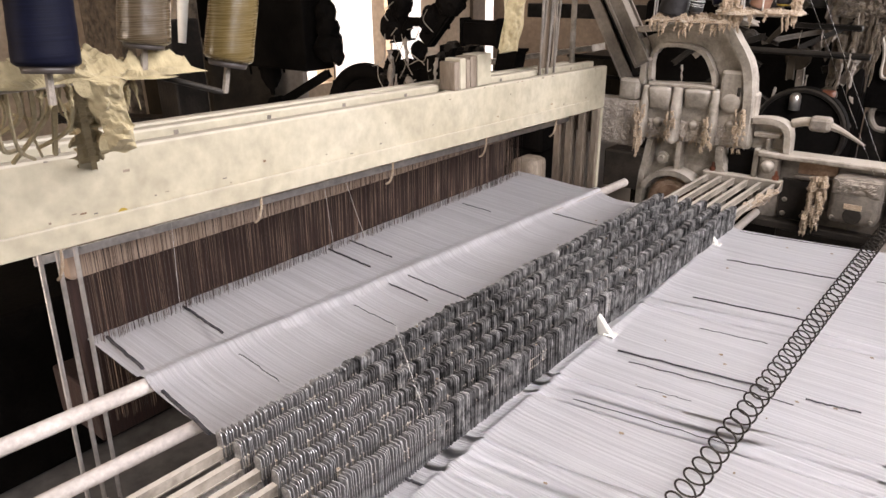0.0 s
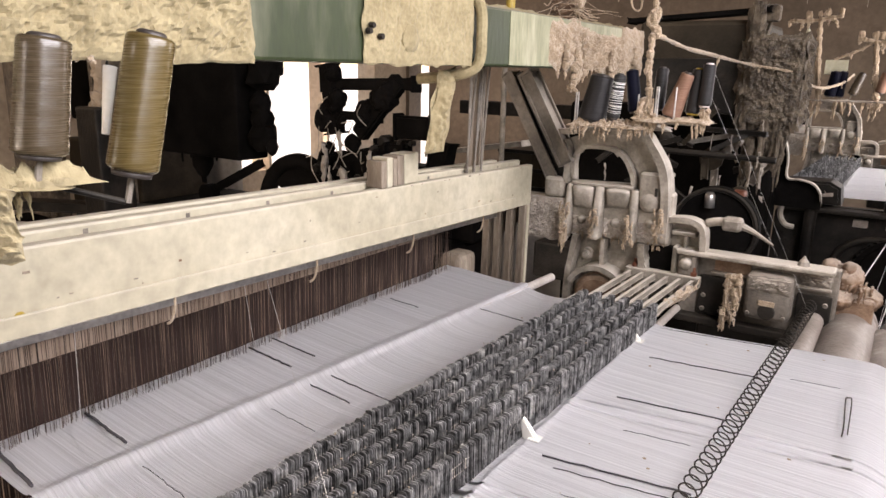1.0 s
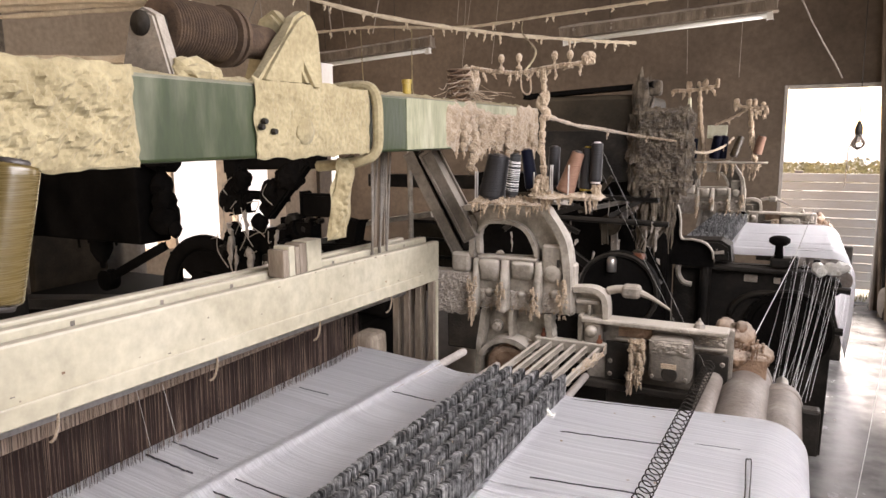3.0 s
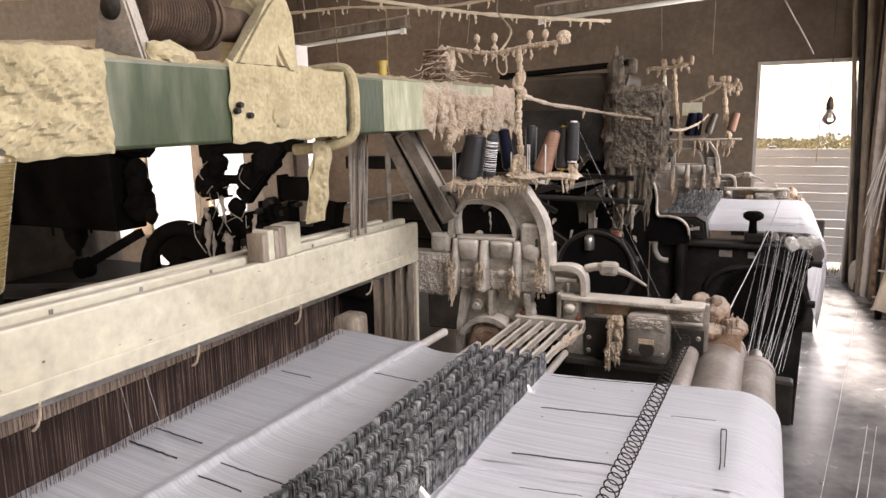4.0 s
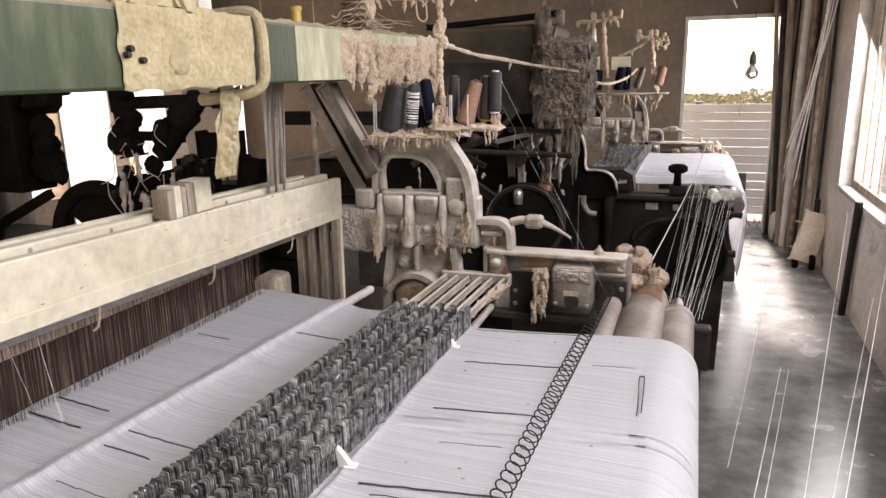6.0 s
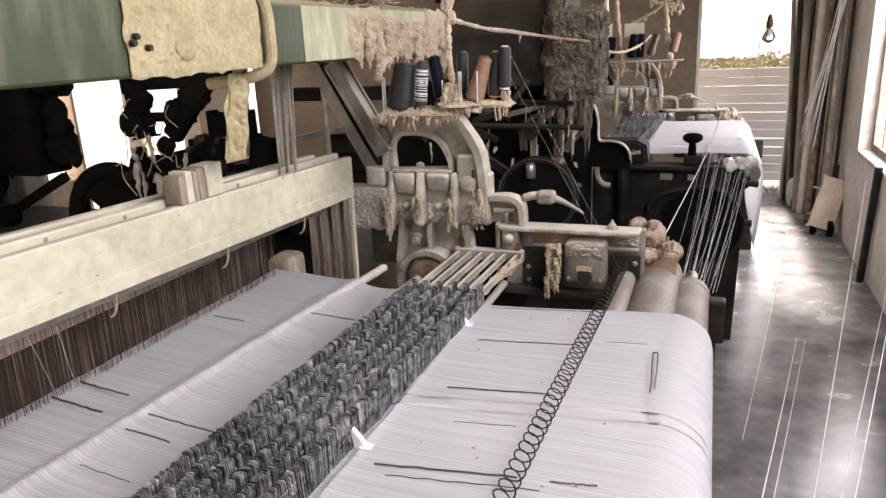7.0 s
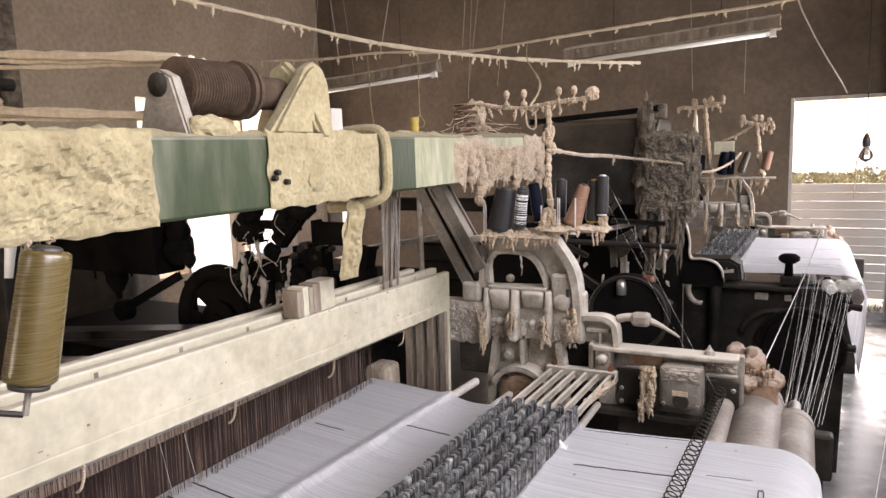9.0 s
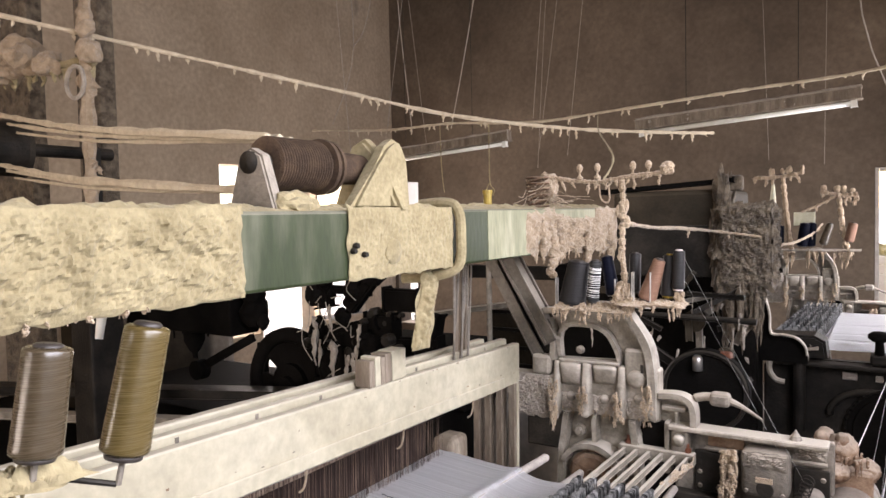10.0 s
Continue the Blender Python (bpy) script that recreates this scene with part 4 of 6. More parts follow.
def loom_end():
    e = thing("loom_end_frame", "dusty grey cast-iron loom end frame with an arch", "loom frame", "loom end frames", at=(-0.66, 2.14, 0.8))
    # arch plate: outline and hole share their number of corners
    outer = [(-0.872, 1.155), (-0.870, 1.22), (-0.885, 1.29), (-0.80, 1.318), (-0.72, 1.335), (-0.643, 1.338), (-0.622, 1.318), (-0.608, 1.297), (-0.590, 1.272), (-0.573, 1.247), (-0.562, 1.222), (-0.555, 1.196), (-0.550, 1.155)]
    inner = [(-0.847, 1.166), (-0.851, 1.22), (-0.845, 1.25), (-0.825, 1.268), (-0.781, 1.273), (-0.735, 1.271), (-0.712, 1.263), (-0.693, 1.251), (-0.679, 1.236), (-0.669, 1.22), (-0.662, 1.205), (-0.658, 1.19), (-0.655, 1.172)]
    part("arch_plate", prism(B(), outer, 2.135, 2.150, [inner]), M["cast"], e)
    part("arch_rim", band(B(), curve2([(-0.655, 1.335), (-0.632, 1.318), (-0.612, 1.290), (-0.592, 1.262), (-0.575, 1.230), (-0.566, 1.195), (-0.560, 1.150), (-0.557, 1.08), (-0.557, 1.015)], 4), 0.022, 2.085, 2.134), M["cast"], e)
    part("arch_rim", band(B(), curve2([(-0.868, 1.160), (-0.866, 1.22), (-0.872, 1.262), (-0.885, 1.285)], 4), 0.016, 2.095, 2.134), M["cast"], e)
    part("top_flange", prism(B(), [(-0.93, 1.300), (-0.93, 1.316), (-0.80, 1.334), (-0.66, 1.350), (-0.640, 1.338), (-0.66, 1.330), (-0.80, 1.314)], 2.085, 2.134, bev=0.004), M["cast"], e)
    hr = curve2([(-0.660, 1.168), (-0.664, 1.192), (-0.672, 1.212), (-0.686, 1.238), (-0.704, 1.257), (-0.735, 1.270), (-0.781, 1.274), (-0.822, 1.269), (-0.843, 1.253), (-0.850, 1.22), (-0.848, 1.172)], 4)
    part("hole_rim", band(B(), hr, 0.012, 2.108, 2.134, 0.003), M["cast"], e)
    part("hole_sill", bx(B(), -0.848, -0.656, 2.10, 2.134, 1.158, 1.168, 0.003), M["cast"], e)
    # body with raised pads, ribs and bolts
    part("body", bx(B(), -0.862, -0.545, 2.115, 2.17, 1.002, 1.157, 0.008), M["cast"], e)
    for x0, x1, zb in ((-0.842, -0.776, 1.088), (-0.736, -0.664, 1.100)):
        bm = bx(B(), x0, x1, 2.086, 2.120, zb, 1.158, 0.011)
        for v in bm.verts:
            if v.co.y < 2.10 and v.co.z < zb + 0.03:
                v.co.y += 0.014
        part("pad", bm, M["cast"], e, smooth=True)
    part("lug", lathe(B(), (-0.606, 2.125, 1.128), (-0.606, 2.092, 1.128), [(0, 0.034), (0.6, 0.031), (0.85, 0.025), (1, 0.016)], 22), M["cast"], e, smooth=True)
    part("lug_web", bx(B(), -0.640, -0.574, 2.098, 2.118, 1.128, 1.215, 0.009), M["cast"], e)
    for x, w in ((-0.853, 0.010), (-0.757, 0.014), (-0.650, 0.012)):
        bm = bx(B(), x - w, x + w, 2.066, 2.118, 1.000, 1.160, 0.008)
        for v in bm.verts:
            if v.co.y < 2.09 and v.co.z > 1.14:
                v.co.y += 0.03
        part("rib", bm, M["cast"], e, smooth=True)
    for x, z in ((-0.812, 1.050), (-0.706, 1.052), (-0.602, 1.064)):
        part("bolt_head", lathe(B(), (x, 2.117, z), (x, 2.098, z), [(0, 0.015), (0.5, 0.014), (0.85, 0.010), (1, 0.005)], 14), M["cast"], e, smooth=True)
    part("slot", bx(B(), -0.588, -0.580, 2.083, 2.0845, 1.150, 1.174), M["darkiron"], e)
    # leg with gear cover
    part("leg", prism(B(), [(-0.86, 0.62), (-0.85, 0.858), (-0.836, 1.001), (-0.618, 1.001), (-0.609, 0.904), (-0.600, 0.62)], 2.15, 2.18, bev=0.005), M["cast"], e)
    part("leg_rim", band(B(), curve2([(-0.828, 1.000), (-0.838, 0.93), (-0.848, 0.85), (-0.852, 0.62)], 3), 0.018, 2.105, 2.149), M["cast"], e)
    part("leg_rim", band(B(), curve2([(-0.622, 1.000), (-0.618, 0.95), (-0.609, 0.90), (-0.600, 0.62)], 3), 0.020, 2.105, 2.149), M["cast"], e)
    part("leg_rib", band(B(), curve2([(-0.739, 1.000), (-0.741, 0.95), (-0.738, 0.905)], 3), 0.013, 2.110, 2.149), M["cast"], e)
    part("gear_cover", band(B(), arc(-0.745, 0.82, 0.094, 0.090, 160, -10, 20), 0.016, 2.085, 2.149), M["cast"], e)
    gear = part("gear", lathe(B(), (-0.745, 2.148, 0.815), (-0.745, 2.10, 0.815), [(0, 0.068), (0.8, 0.068), (0.85, 0.055), (0.9, 0.055), (0.92, 0.02), (1, 0.018)], 30), M["rust"], e, "rusty gear")
    for i in range(26):
        a = i * math.tau / 26
        part("tooth", beam_between(B(), (-0.745 + 0.066 * math.cos(a), 2.122, 0.815 + 0.066 * math.sin(a)), (-0.745 + 0.076 * math.cos(a), 2.122, 0.815 + 0.076 * math.sin(a)), 0.024, 0.008, up=(0, 1, 0)), M["rust"], gear)
    part("bolt_head", lathe(B(), (-0.797, 2.149, 0.939), (-0.797, 2.122, 0.939), [(0, 0.019), (0.5, 0.018), (0.52, 0.011), (1, 0.010)], 14), M["cast"], e)
    # lint hanging on ribs
    r = random.Random(6)
    bm = B()
    for x, k_, top in ((-0.853, 34, 1.11), (-0.757, 22, 1.10), (-0.650, 30, 1.09), (-0.566, 24, 1.12)):
        for i in range(k_):
            drip(bm, (x + r.uniform(-0.014, 0.014), 2.068 - r.uniform(0, 0.006), top - r.uniform(0, 0.085)), r.uniform(0.008, 0.034), r.uniform(0.0015, 0.0042), r)
    for i in range(18):
        drip(bm, (-0.852 + r.uniform(-0.012, 0.012), 2.066, 1.04 - r.uniform(0, 0.03)), r.uniform(0.03, 0.075), r.uniform(0.002, 0.0045), r)
    for i in range(34):
        drip(bm, (r.uniform(-0.86, -0.56), 2.112, r.uniform(1.0, 1.025)), r.uniform(0.006, 0.018), r.uniform(0.0012, 0.003), r)
    part("lint_fringe", bm, M["lintpink"], e, "strings of pale lint on the ribs", kind="stuff")
    part("lint_crust", fuzzy_sheet(B(), (-0.85, 2.1145, 1.003), (0.295, 0, 0), (0, 0, 0.062), (0, -1, 0), 90, 22, 0.010, 90, 5.0, 0.006), M["lintgrey"], e, "thin crust of grey lint")
    # bar to the heald frames, crusted
    part("cross_box", bx(B(), -1.02, -0.864, 2.10, 2.16, 0.978, 1.110, 0.005), M["cast"], e)
    part("lint_crust", fuzzy_sheet(B(), (-1.015, 2.0985, 0.976), (0.165, 0, 0), (0, 0, 0.133), (0, -1, 0), 64, 48, 0.010, 90, 3.0, 0.006), M["lintgrey"], e, "pitted crust of grey lint")
    # hooked bracket
    hook = curve2([(-0.546, 1.086), (-0.505, 1.090), (-0.477, 1.087), (-0.456, 1.075), (-0.447, 1.050), (-0.445, 1.006)], 5)
    part("bracket_plate", prism(B(), [(-0.546, 1.004), (-0.546, 1.082), (-0.478, 1.082), (-0.454, 1.066), (-0.448, 1.004)], 2.145, 2.16), M["cast"], e)
    part("bracket_rim", band(B(), hook, 0.016, 2.095, 2.144), M["cast"], e)
    part("bracket_rib", bx(B(), -0.540, -0.470, 2.120, 2.144, 1.040, 1.054, 0.004), M["cast"], e)
    part("bracket_rib", bx(B(), -0.503, -0.494, 2.118, 2.144, 1.006, 1.039, 0.003), M["cast"], e)
    # socket between leg and plate: a black disc paints its dark opening
    part("socket", lathe(B(), (-0.570, 2.175, 0.955), (-0.570, 2.15, 0.955), [(0, 0.046), (0.9, 0.045), (1, 0.040)], 24), M["black"], e, "black disc painted for the dark mouth of a round socket")
    part("socket_post", bx(B(), -0.530, -0.515, 2.110, 2.160, 0.86, 1.010, 0.005), M["cast"], e)
    # side plate with flange and gearbox
    part("side_plate", bx(B(), -0.512, -0.105, 2.16, 2.185, 0.80, 1.0, 0.006), M["castdark"], e)
    bm = bx(B(), -0.516, -0.115, 2.095, 2.158, 0.992, 1.008, 0.005)
    part("plate_flange", bm, M["cast"], e)
    part("plate_end", bx(B(), -0.513, -0.462, 2.110, 2.158, 0.885, 0.990, 0.009), M["castdark"], e)
    part("end_boss", lathe(B(), (-0.488, 2.111, 0.965), (-0.488, 2.090, 0.965), [(0, 0.018), (0.6, 0.017), (0.9, 0.012), (1, 0.006)], 16), M["cast"], e, smooth=True)
    part("label_strip", bx(B(), -0.418, -0.322, 2.150, 2.159, 0.948, 0.988, 0.003), M["rust"], e, "dull pinkish brown strip")
    part("strip_edge", bx(B(), -0.425, -0.12, 2.140, 2.159, 0.937, 0.945, 0.002), M["castdark"], e)
    box = part("gearbox", bx(B(), -0.322, -0.205, 2.09, 2.158, 0.845, 0.972, 0.016), M["castdark"], e, "dusty square gearbox", smooth=True)
    part("nameplate", bx(B(), -0.285, -0.243, 2.0865, 2.0895, 0.888, 0.903, 0.001), M["lintpink"], box)
    # Flat dark disc paints the shade of a pocket in the gearbox.
    part("oil_pocket", lathe(B(), (-0.262, 2.0895, 0.872), (-0.262, 2.0868, 0.872), [(0, 0.022), (1, 0.020)], 20), M["darkiron"], box, "flat dark disc coloured as a shaded pocket")
    bm = fuzzy_sheet(B(), (-0.318, 2.0885, 0.925), (0.110, 0, 0), (0, 0, 0.045), (0, -1, 0), 34, 14, 0.006, 70, 2.0, 0.005)
    fuzzy_sheet(bm, (-0.20, 2.1585, 0.94), (0.08, 0, 0), (0, 0, 0.05), (0, -1, 0), 26, 16, 0.012, 60, 6.0, 0.005)
    part("lint_crust", bm, M["castdark"], e, "brownish crust of oily lint")
    bm = B()
    for i in range(70):
        t = r.random()
        drip(bm, (-0.350 - 0.010 * t + r.uniform(-0.018, 0.016), 2.10 + r.uniform(-0.014, 0.012), 0.962 - 0.12 * t), r.uniform(0.02, 0.07), r.uniform(0.003, 0.007), r, 6)
    part("lint_tuft", bm, M["lintpink"], e, "thick hanging tuft of lint")
    bm = tube(B(), smooth_line([(-0.447, 2.13, 1.085), (-0.42, 2.125, 1.094), (-0.395, 2.12, 1.096)], 4), 0.012, 8)
    part("lever", bm, M["cast"], e, smooth=True)
    bm = bx(B(), -0.402, -0.350, 2.09, 2.13, 1.076, 1.114, 0.010)
    tube(bm, smooth_line([(-0.352, 2.11, 1.092), (-0.32, 2.11, 1.080), (-0.268, 2.10, 1.054)], 5), 0.01, 8, [0.011 - 0.0008 * i for i in range(11)])
    part("lever_arm", bm, M["castdark"], e, "dusty tapering lever")
    for x, z in ((-0.44, 0.87), (-0.44, 0.83), (-0.39, 0.83), (-0.17, 0.955), (-0.17, 0.83), (-0.13, 0.90), (-0.308, 0.955), (-0.219, 0.955), (-0.308, 0.862), (-0.219, 0.862)):
        part("bolt_head", lathe(B(), (x, 2.159, z), (x, 2.086 if -0.31 < x < -0.2 else 2.147, z), [(0, 0.008), (0.7, 0.008), (1, 0.005)], 8), M["castdark"], e)
    # Raised dark panels paint the shade of hollows in the plate.
    part("recess", bx(B(), -0.455, -0.368, 2.150, 2.1595, 0.815, 0.93, 0.003), M["darkiron"], e, "dark raised panel painted for the shade of a hollow")
    part("recess", bx(B(), -0.200, -0.115, 2.150, 2.1595, 0.815, 0.925, 0.003), M["darkiron"], e, "dark raised panel painted for the shade of a hollow")
    # Dark strip for the plate's darker lower part.
    part("lower_rail", bx(B(), -0.51, -0.11, 2.120, 2.159, 0.790, 0.812, 0.004), M["darkiron"], e)
    part("knuckle", lathe(B(), (-0.192, 2.12, 1.008), (-0.192, 2.12, 1.034), [(0, 0.016), (0.4, 0.012), (0.7, 0.006), (1, 0.002)], 9), M["castdark"], e)
    # rusty bearing where the rollers end
    bm = B()
    lump(bm, (-0.095, 2.27, 0.955), (0.040, 0.05, 0.040), 4, 0.2, 50)
    lump(bm, (-0.140, 2.36, 0.955), (0.024, 0.05, 0.026), 4, 0.2, 60)
    lump(bm, (-0.112, 2.22, 0.905), (0.040, 0.035, 0.028), 4, 0.2, 60)
    lump(bm, (-0.04, 2.28, 0.90), (0.034, 0.05, 0.032), 4, 0.2, 60)
    for x in (-0.143, -0.093):
        lathe(bm, (x, 2.25, 0.960), (x, 2.25, 1.005), [(0, 0.018), (0.6, 0.018), (0.9, 0.014), (1, 0.008)], 10)
    for i in range(26):
        drip(bm, (r.uniform(-0.17, -0.02), r.uniform(2.2, 2.3), 0.95), r.uniform(0.02, 0.06), r.uniform(0.002, 0.005), r)
    part("bearing", bm, M["rust"], e, "rusty bearing clotted with lint", smooth=True)
    part("bearing_block", bx(B(), -0.17, -0.02, 2.22, 2.34, 0.80, 0.915, 0.012), M["rust"], e)
    part("side_rail", bx(B(), -0.46, 0.12, 2.19, 2.24, 0.66, 0.79, 0.008), M["darkiron"], e)
    part("foot", bx(B(), -0.87, -0.59, 2.12, 2.22, 0.0, 0.62, 0.012), M["darkiron"], e)
    part("foot", bx(B(), -0.05, 0.10, 2.20, 2.30, 0.0, 0.66, 0.012), M["darkiron"], e)
    # struts to the top beam
    part("strut", beam_between(B(), (-1.085, 2.12, 1.478), (-0.912, 2.13, 1.160), 0.030, 0.05, 0.004, up=(0, 1, 0)), M["castdark"], e)
    part("strut", beam_between(B(), (-1.050, 2.13, 1.478), (-0.890, 2.14, 1.180), 0.022, 0.04, 0.004, up=(0, 1, 0)), M["darkiron"], e)
    part("strut", beam_between(B(), (-1.010, 2.10, 1.478), (-0.868, 2.11, 1.225), 0.030, 0.05, 0.008, up=(0, 1, 0)), M["castdark"], e)
    part("strut_foot", bx(B(), -0.935, -0.872, 2.09, 2.15, 1.112, 1.175, 0.010), M["cast"], e)
    return e


end_frame = loom_end()


def yarn_cone(p, axis, h, r0, r1, mat, label, tip="darkplastic", ring_mat=None):
    """A cone of yarn wound on a tube; p is its foot, axis its direction."""
    p, a = Vector(p), Vector(axis).normalized()
    c = thing("yarn_cone", label, "yarn cone", "cones of yarn on the creels", at=p)
    q = p + a * h
    n = 16
    prof = [(0, r0 * 0.86), (0.02, r0 * 0.98)] + [(0.03 + 0.94 * i / n, r0 + (r1 - r0) * i / n + 0.00015 * math.sin(i * 2.2)) for i in range(n + 1)] + [(0.985, r1 * 0.97), (1, r1 * 0.85)]
    part("yarn", lathe(B(), p, q, prof, 26), M[mat], c, smooth=True)
    part("tube_top", lathe(B(), q - a * h * 0.02, q + a * h * 0.035, [(0, r1 * 0.62), (0.7, r1 * 0.62), (1, r1 * 0.5)], 20), M[tip], c, smooth=True)
    part("tube_hole", lathe(B(), q + a * h * 0.0351, q + a * h * 0.037, [(0, r1 * 0.3), (1, r1 * 0.3)], 14), M["darkplastic"], c)
    part("tube_foot", lathe(B(), p - a * h * 0.045, p, [(0, r0 * 0.75), (1, r0 * 0.80)], 20), M[ring_mat or tip], c, smooth=True)
    part("peg", cy(B(), p - a * h * 0.25, p - a * h * 0.045, 0.003, seg=8), M["castdark"], c)
    return c


# creel over the arch
def creel():
    c = thing("creel_shelf", "lint-caked tin shelf carrying cones on the loom end", "creel shelf", "creel shelves", at=(-0.59, 1.95, 1.35))
    part("shelf", bx(B(), -0.772, -0.590, 1.885, 2.10, 1.346, 1.352, 0.002), M["cast"], c)
    part("shelf", bx(B(), -0.575, -0.445, 1.900, 1.98, 1.366, 1.372, 0.002), M["cast"], c)
    part("shelf_bracket", beam_between(B(), (-0.60, 2.00, 1.357), (-0.60, 2.14, 1.335), 0.05, 0.012, 0.003), M["cast"], c)
    bm = fuzzy_sheet(B(), (-0.780, 1.878, 1.3525), (0.205, 0, 0), (0, 0.10, 0), (0, 0, 1), 70, 24, 0.020, 45, 3, 0.012)
    fuzzy_sheet(bm, (-0.59, 1.882, 1.3725), (0.17, 0, 0), (0, 0.09, 0), (0, 0, 1), 60, 24, 0.016, 45, 8, 0.012)
    part("lint", bm, M["lintpink"], c)
    r = random.Random(14)
    bm = B()
    for i in range(26):
        x = r.uniform(-0.77, -0.43)
        drip(bm, (x, 1.885, 1.352 if x < -0.58 else 1.372), r.uniform(0.008, 0.045), r.uniform(0.002, 0.005), r)
    for i in range(7):
        drip(bm, (-0.440 + r.uniform(-0.008, 0.008), 1.93, 1.405), r.uniform(0.03, 0.065), r.uniform(0.003, 0.006), r)
    for i in range(26):
        drip(bm, (-0.575 + r.uniform(-0.03, 0.03), 1.90, 1.400 + r.uniform(-0.03, 0.03)), r.uniform(0.02, 0.06), r.uniform(0.003, 0.007), r)
    part("lint_fringe", bm, M["lintpink"], c, "ragged strings of pale lint", kind="stuff")
    # lint-grown post with a cross arm
    bm = fuzzy_strand(B(), [(-0.572, 1.93, 1.36), (-0.582, 1.93, 1.45), (-0.587, 1.93, 1.53), (-0.582, 1.93, 1.60), (-0.586, 1.93, 1.705)], 0.0085, r, 8, 0.16)
    for i in range(9):
        lump(bm, (-0.584 + r.uniform(-0.012, 0.012), 1.93, r.uniform(1.53, 1.63)), (0.008, 0.008, r.uniform(0.010, 0.020)), 2, 0.45, 60)
    for i in range(8):
        lump(bm, (-0.575 + r.uniform(-0.018, 0.018), 1.925, r.uniform(1.37, 1.42)), (0.010, 0.008, r.uniform(0.008, 0.015)), 2, 0.45, 60)
    part("post", bm, M["lintpink"], c, "post grown over with pink lint")
    part("cross_arm", fuzzy_strand(B(), [(-0.79, 1.93, 1.716), (-0.725, 1.93, 1.703), (-0.653, 1.93, 1.696), (-0.598, 1.93, 1.702), (-0.529, 1.93, 1.709), (-0.463, 1.93, 1.713)], 0.006, r, 7, 0.30), M["lintpink"], c, "cross arm grown over with lint")
    for x in (-0.703, -0.653, -0.556, -0.515):
        part("guide_knob", lathe(B(), (x, 1.93, 1.702), (x, 1.93, 1.746), [(0, 0.009), (0.2, 0.009), (0.3, 0.003), (0.5, 0.003), (0.55, 0.007), (0.8, 0.009), (1, 0.004)], 10), M["lintpink"], c, smooth=True)
    part("end_tuft", lump(B(), (-0.466, 1.93, 1.722), (0.016, 0.012, 0.016), 3, 0.45, 60), M["lintpink"], c)
    part("loop", tube(B(), smooth_line([(-0.648, 1.93, 1.692), (-0.645, 1.93, 1.655), (-0.632, 1.93, 1.640), (-0.620, 1.93, 1.648), (-0.622, 1.93, 1.690)], 6), 0.0025, 6), M["lintpink"], c, "hanging loop of lint")
    for x, z in ((-0.766, 1.352), (-0.760, 1.352), (-0.598, 1.352), (-0.553, 1.372), (-0.548, 1.372), (-0.505, 1.372)):
        part("peg_wire", cy(B(), (x, 1.90, z), (x + 0.001, 1.90, z + 0.085), 0.0022, seg=6), M["steel"], c)
    return c


cr = creel()
cone_data = [((-0.726, 1.92, 1.366), (0.20, 0, 1), 0.116, 0.0375, 0.0300, "charcoal", "charcoal grey yarn cone leaning on the shelf", None),
             ((-0.666, 1.915, 1.374), (0.11, 0, 1), 0.110, 0.0165, 0.0150, "zebra", "slim black and white yarn cone", None),
             ((-0.614, 1.935, 1.392), (-0.17, 0, 1), 0.104, 0.0185, 0.0155, "navy", "navy blue yarn cone", None),
             ((-0.566, 1.965, 1.400), (0.04, 0, 1), 0.102, 0.0165, 0.0150, "charcoal", "dark grey yarn cone beside the lint post", None),
             ((-0.519, 1.92, 1.386), (0.33, 0, 1), 0.108, 0.0240, 0.0160, "pinkyarn", "copper pink yarn cone tilted outward", None),
             ((-0.472, 1.945, 1.394), (0.06, 0, 1), 0.106, 0.0190, 0.0160, "charcoal", "black yarn cone with yellow ends", "yellow"),
             ((-0.442, 1.93, 1.414), (0.03, 0, 1), 0.098, 0.0160, 0.0150, "charcoal", "dark grey yarn cone with a pale foot", "tube")]
cones = []
for p, a, h, r0, r1, mt, lab, cap in cone_data:
    cones.append(yarn_cone(p, a, h, r0, r1, mt, lab, cap or "darkplastic", cap))

# pale turns of yarn on the slim black and white cone
zr = random.Random(3)
zc = cones[1]
zp, za = Vector((-0.666, 1.915, 1.374)), Vector((0.11, 0, 1)).normalized()
zs = za.orthogonal().normalized()
zt = za.cross(zs)
for i in range(20):
    t = zr.uniform(0.12, 0.86)
    rr, tl = 0.0168 - 0.0015 * t, zr.uniform(-0.12, 0.12)
    turn = [zp + za * (0.110 * t + tl * rr * math.sin(k * math.tau / 20)) + (zs * math.cos(k * math.tau / 20) + zt * math.sin(k * math.tau / 20)) * rr for k in range(21)]
    part("pale_turn", tube(B(), turn, zr.uniform(0.0004, 0.0009), 5), M["thread"], zc, "pale turn of yarn")

# near creel before the beam
near = thing("near_creel", "lint-caked creel arm holding cones before the beam", "creel", at=(-0.62, 0.38, 1.39))
r = random.Random(15)
bm = fuzzy_sheet(B(), (-0.668, 0.27, 1.394), (0.02, 0.165, -0.004), (0.058, 0, 0), (0, 0, 1), 60, 26, 0.020, 40, 2, 0.016)
fuzzy_sheet(bm, (-0.650, 0.375, 1.396), (0.03, 0.082, -0.004), (0.035, 0, 0), (0, 0, 1), 40, 20, 0.020, 46, 7, 0.012)
part("lint_shelf", bm, M["lint"], near, "shelf thick with cream lint")
part("shelf", bx(B(), -0.660, -0.616, 0.27, 0.440, 1.387, 1.3925, 0.002), M["cast"], near)
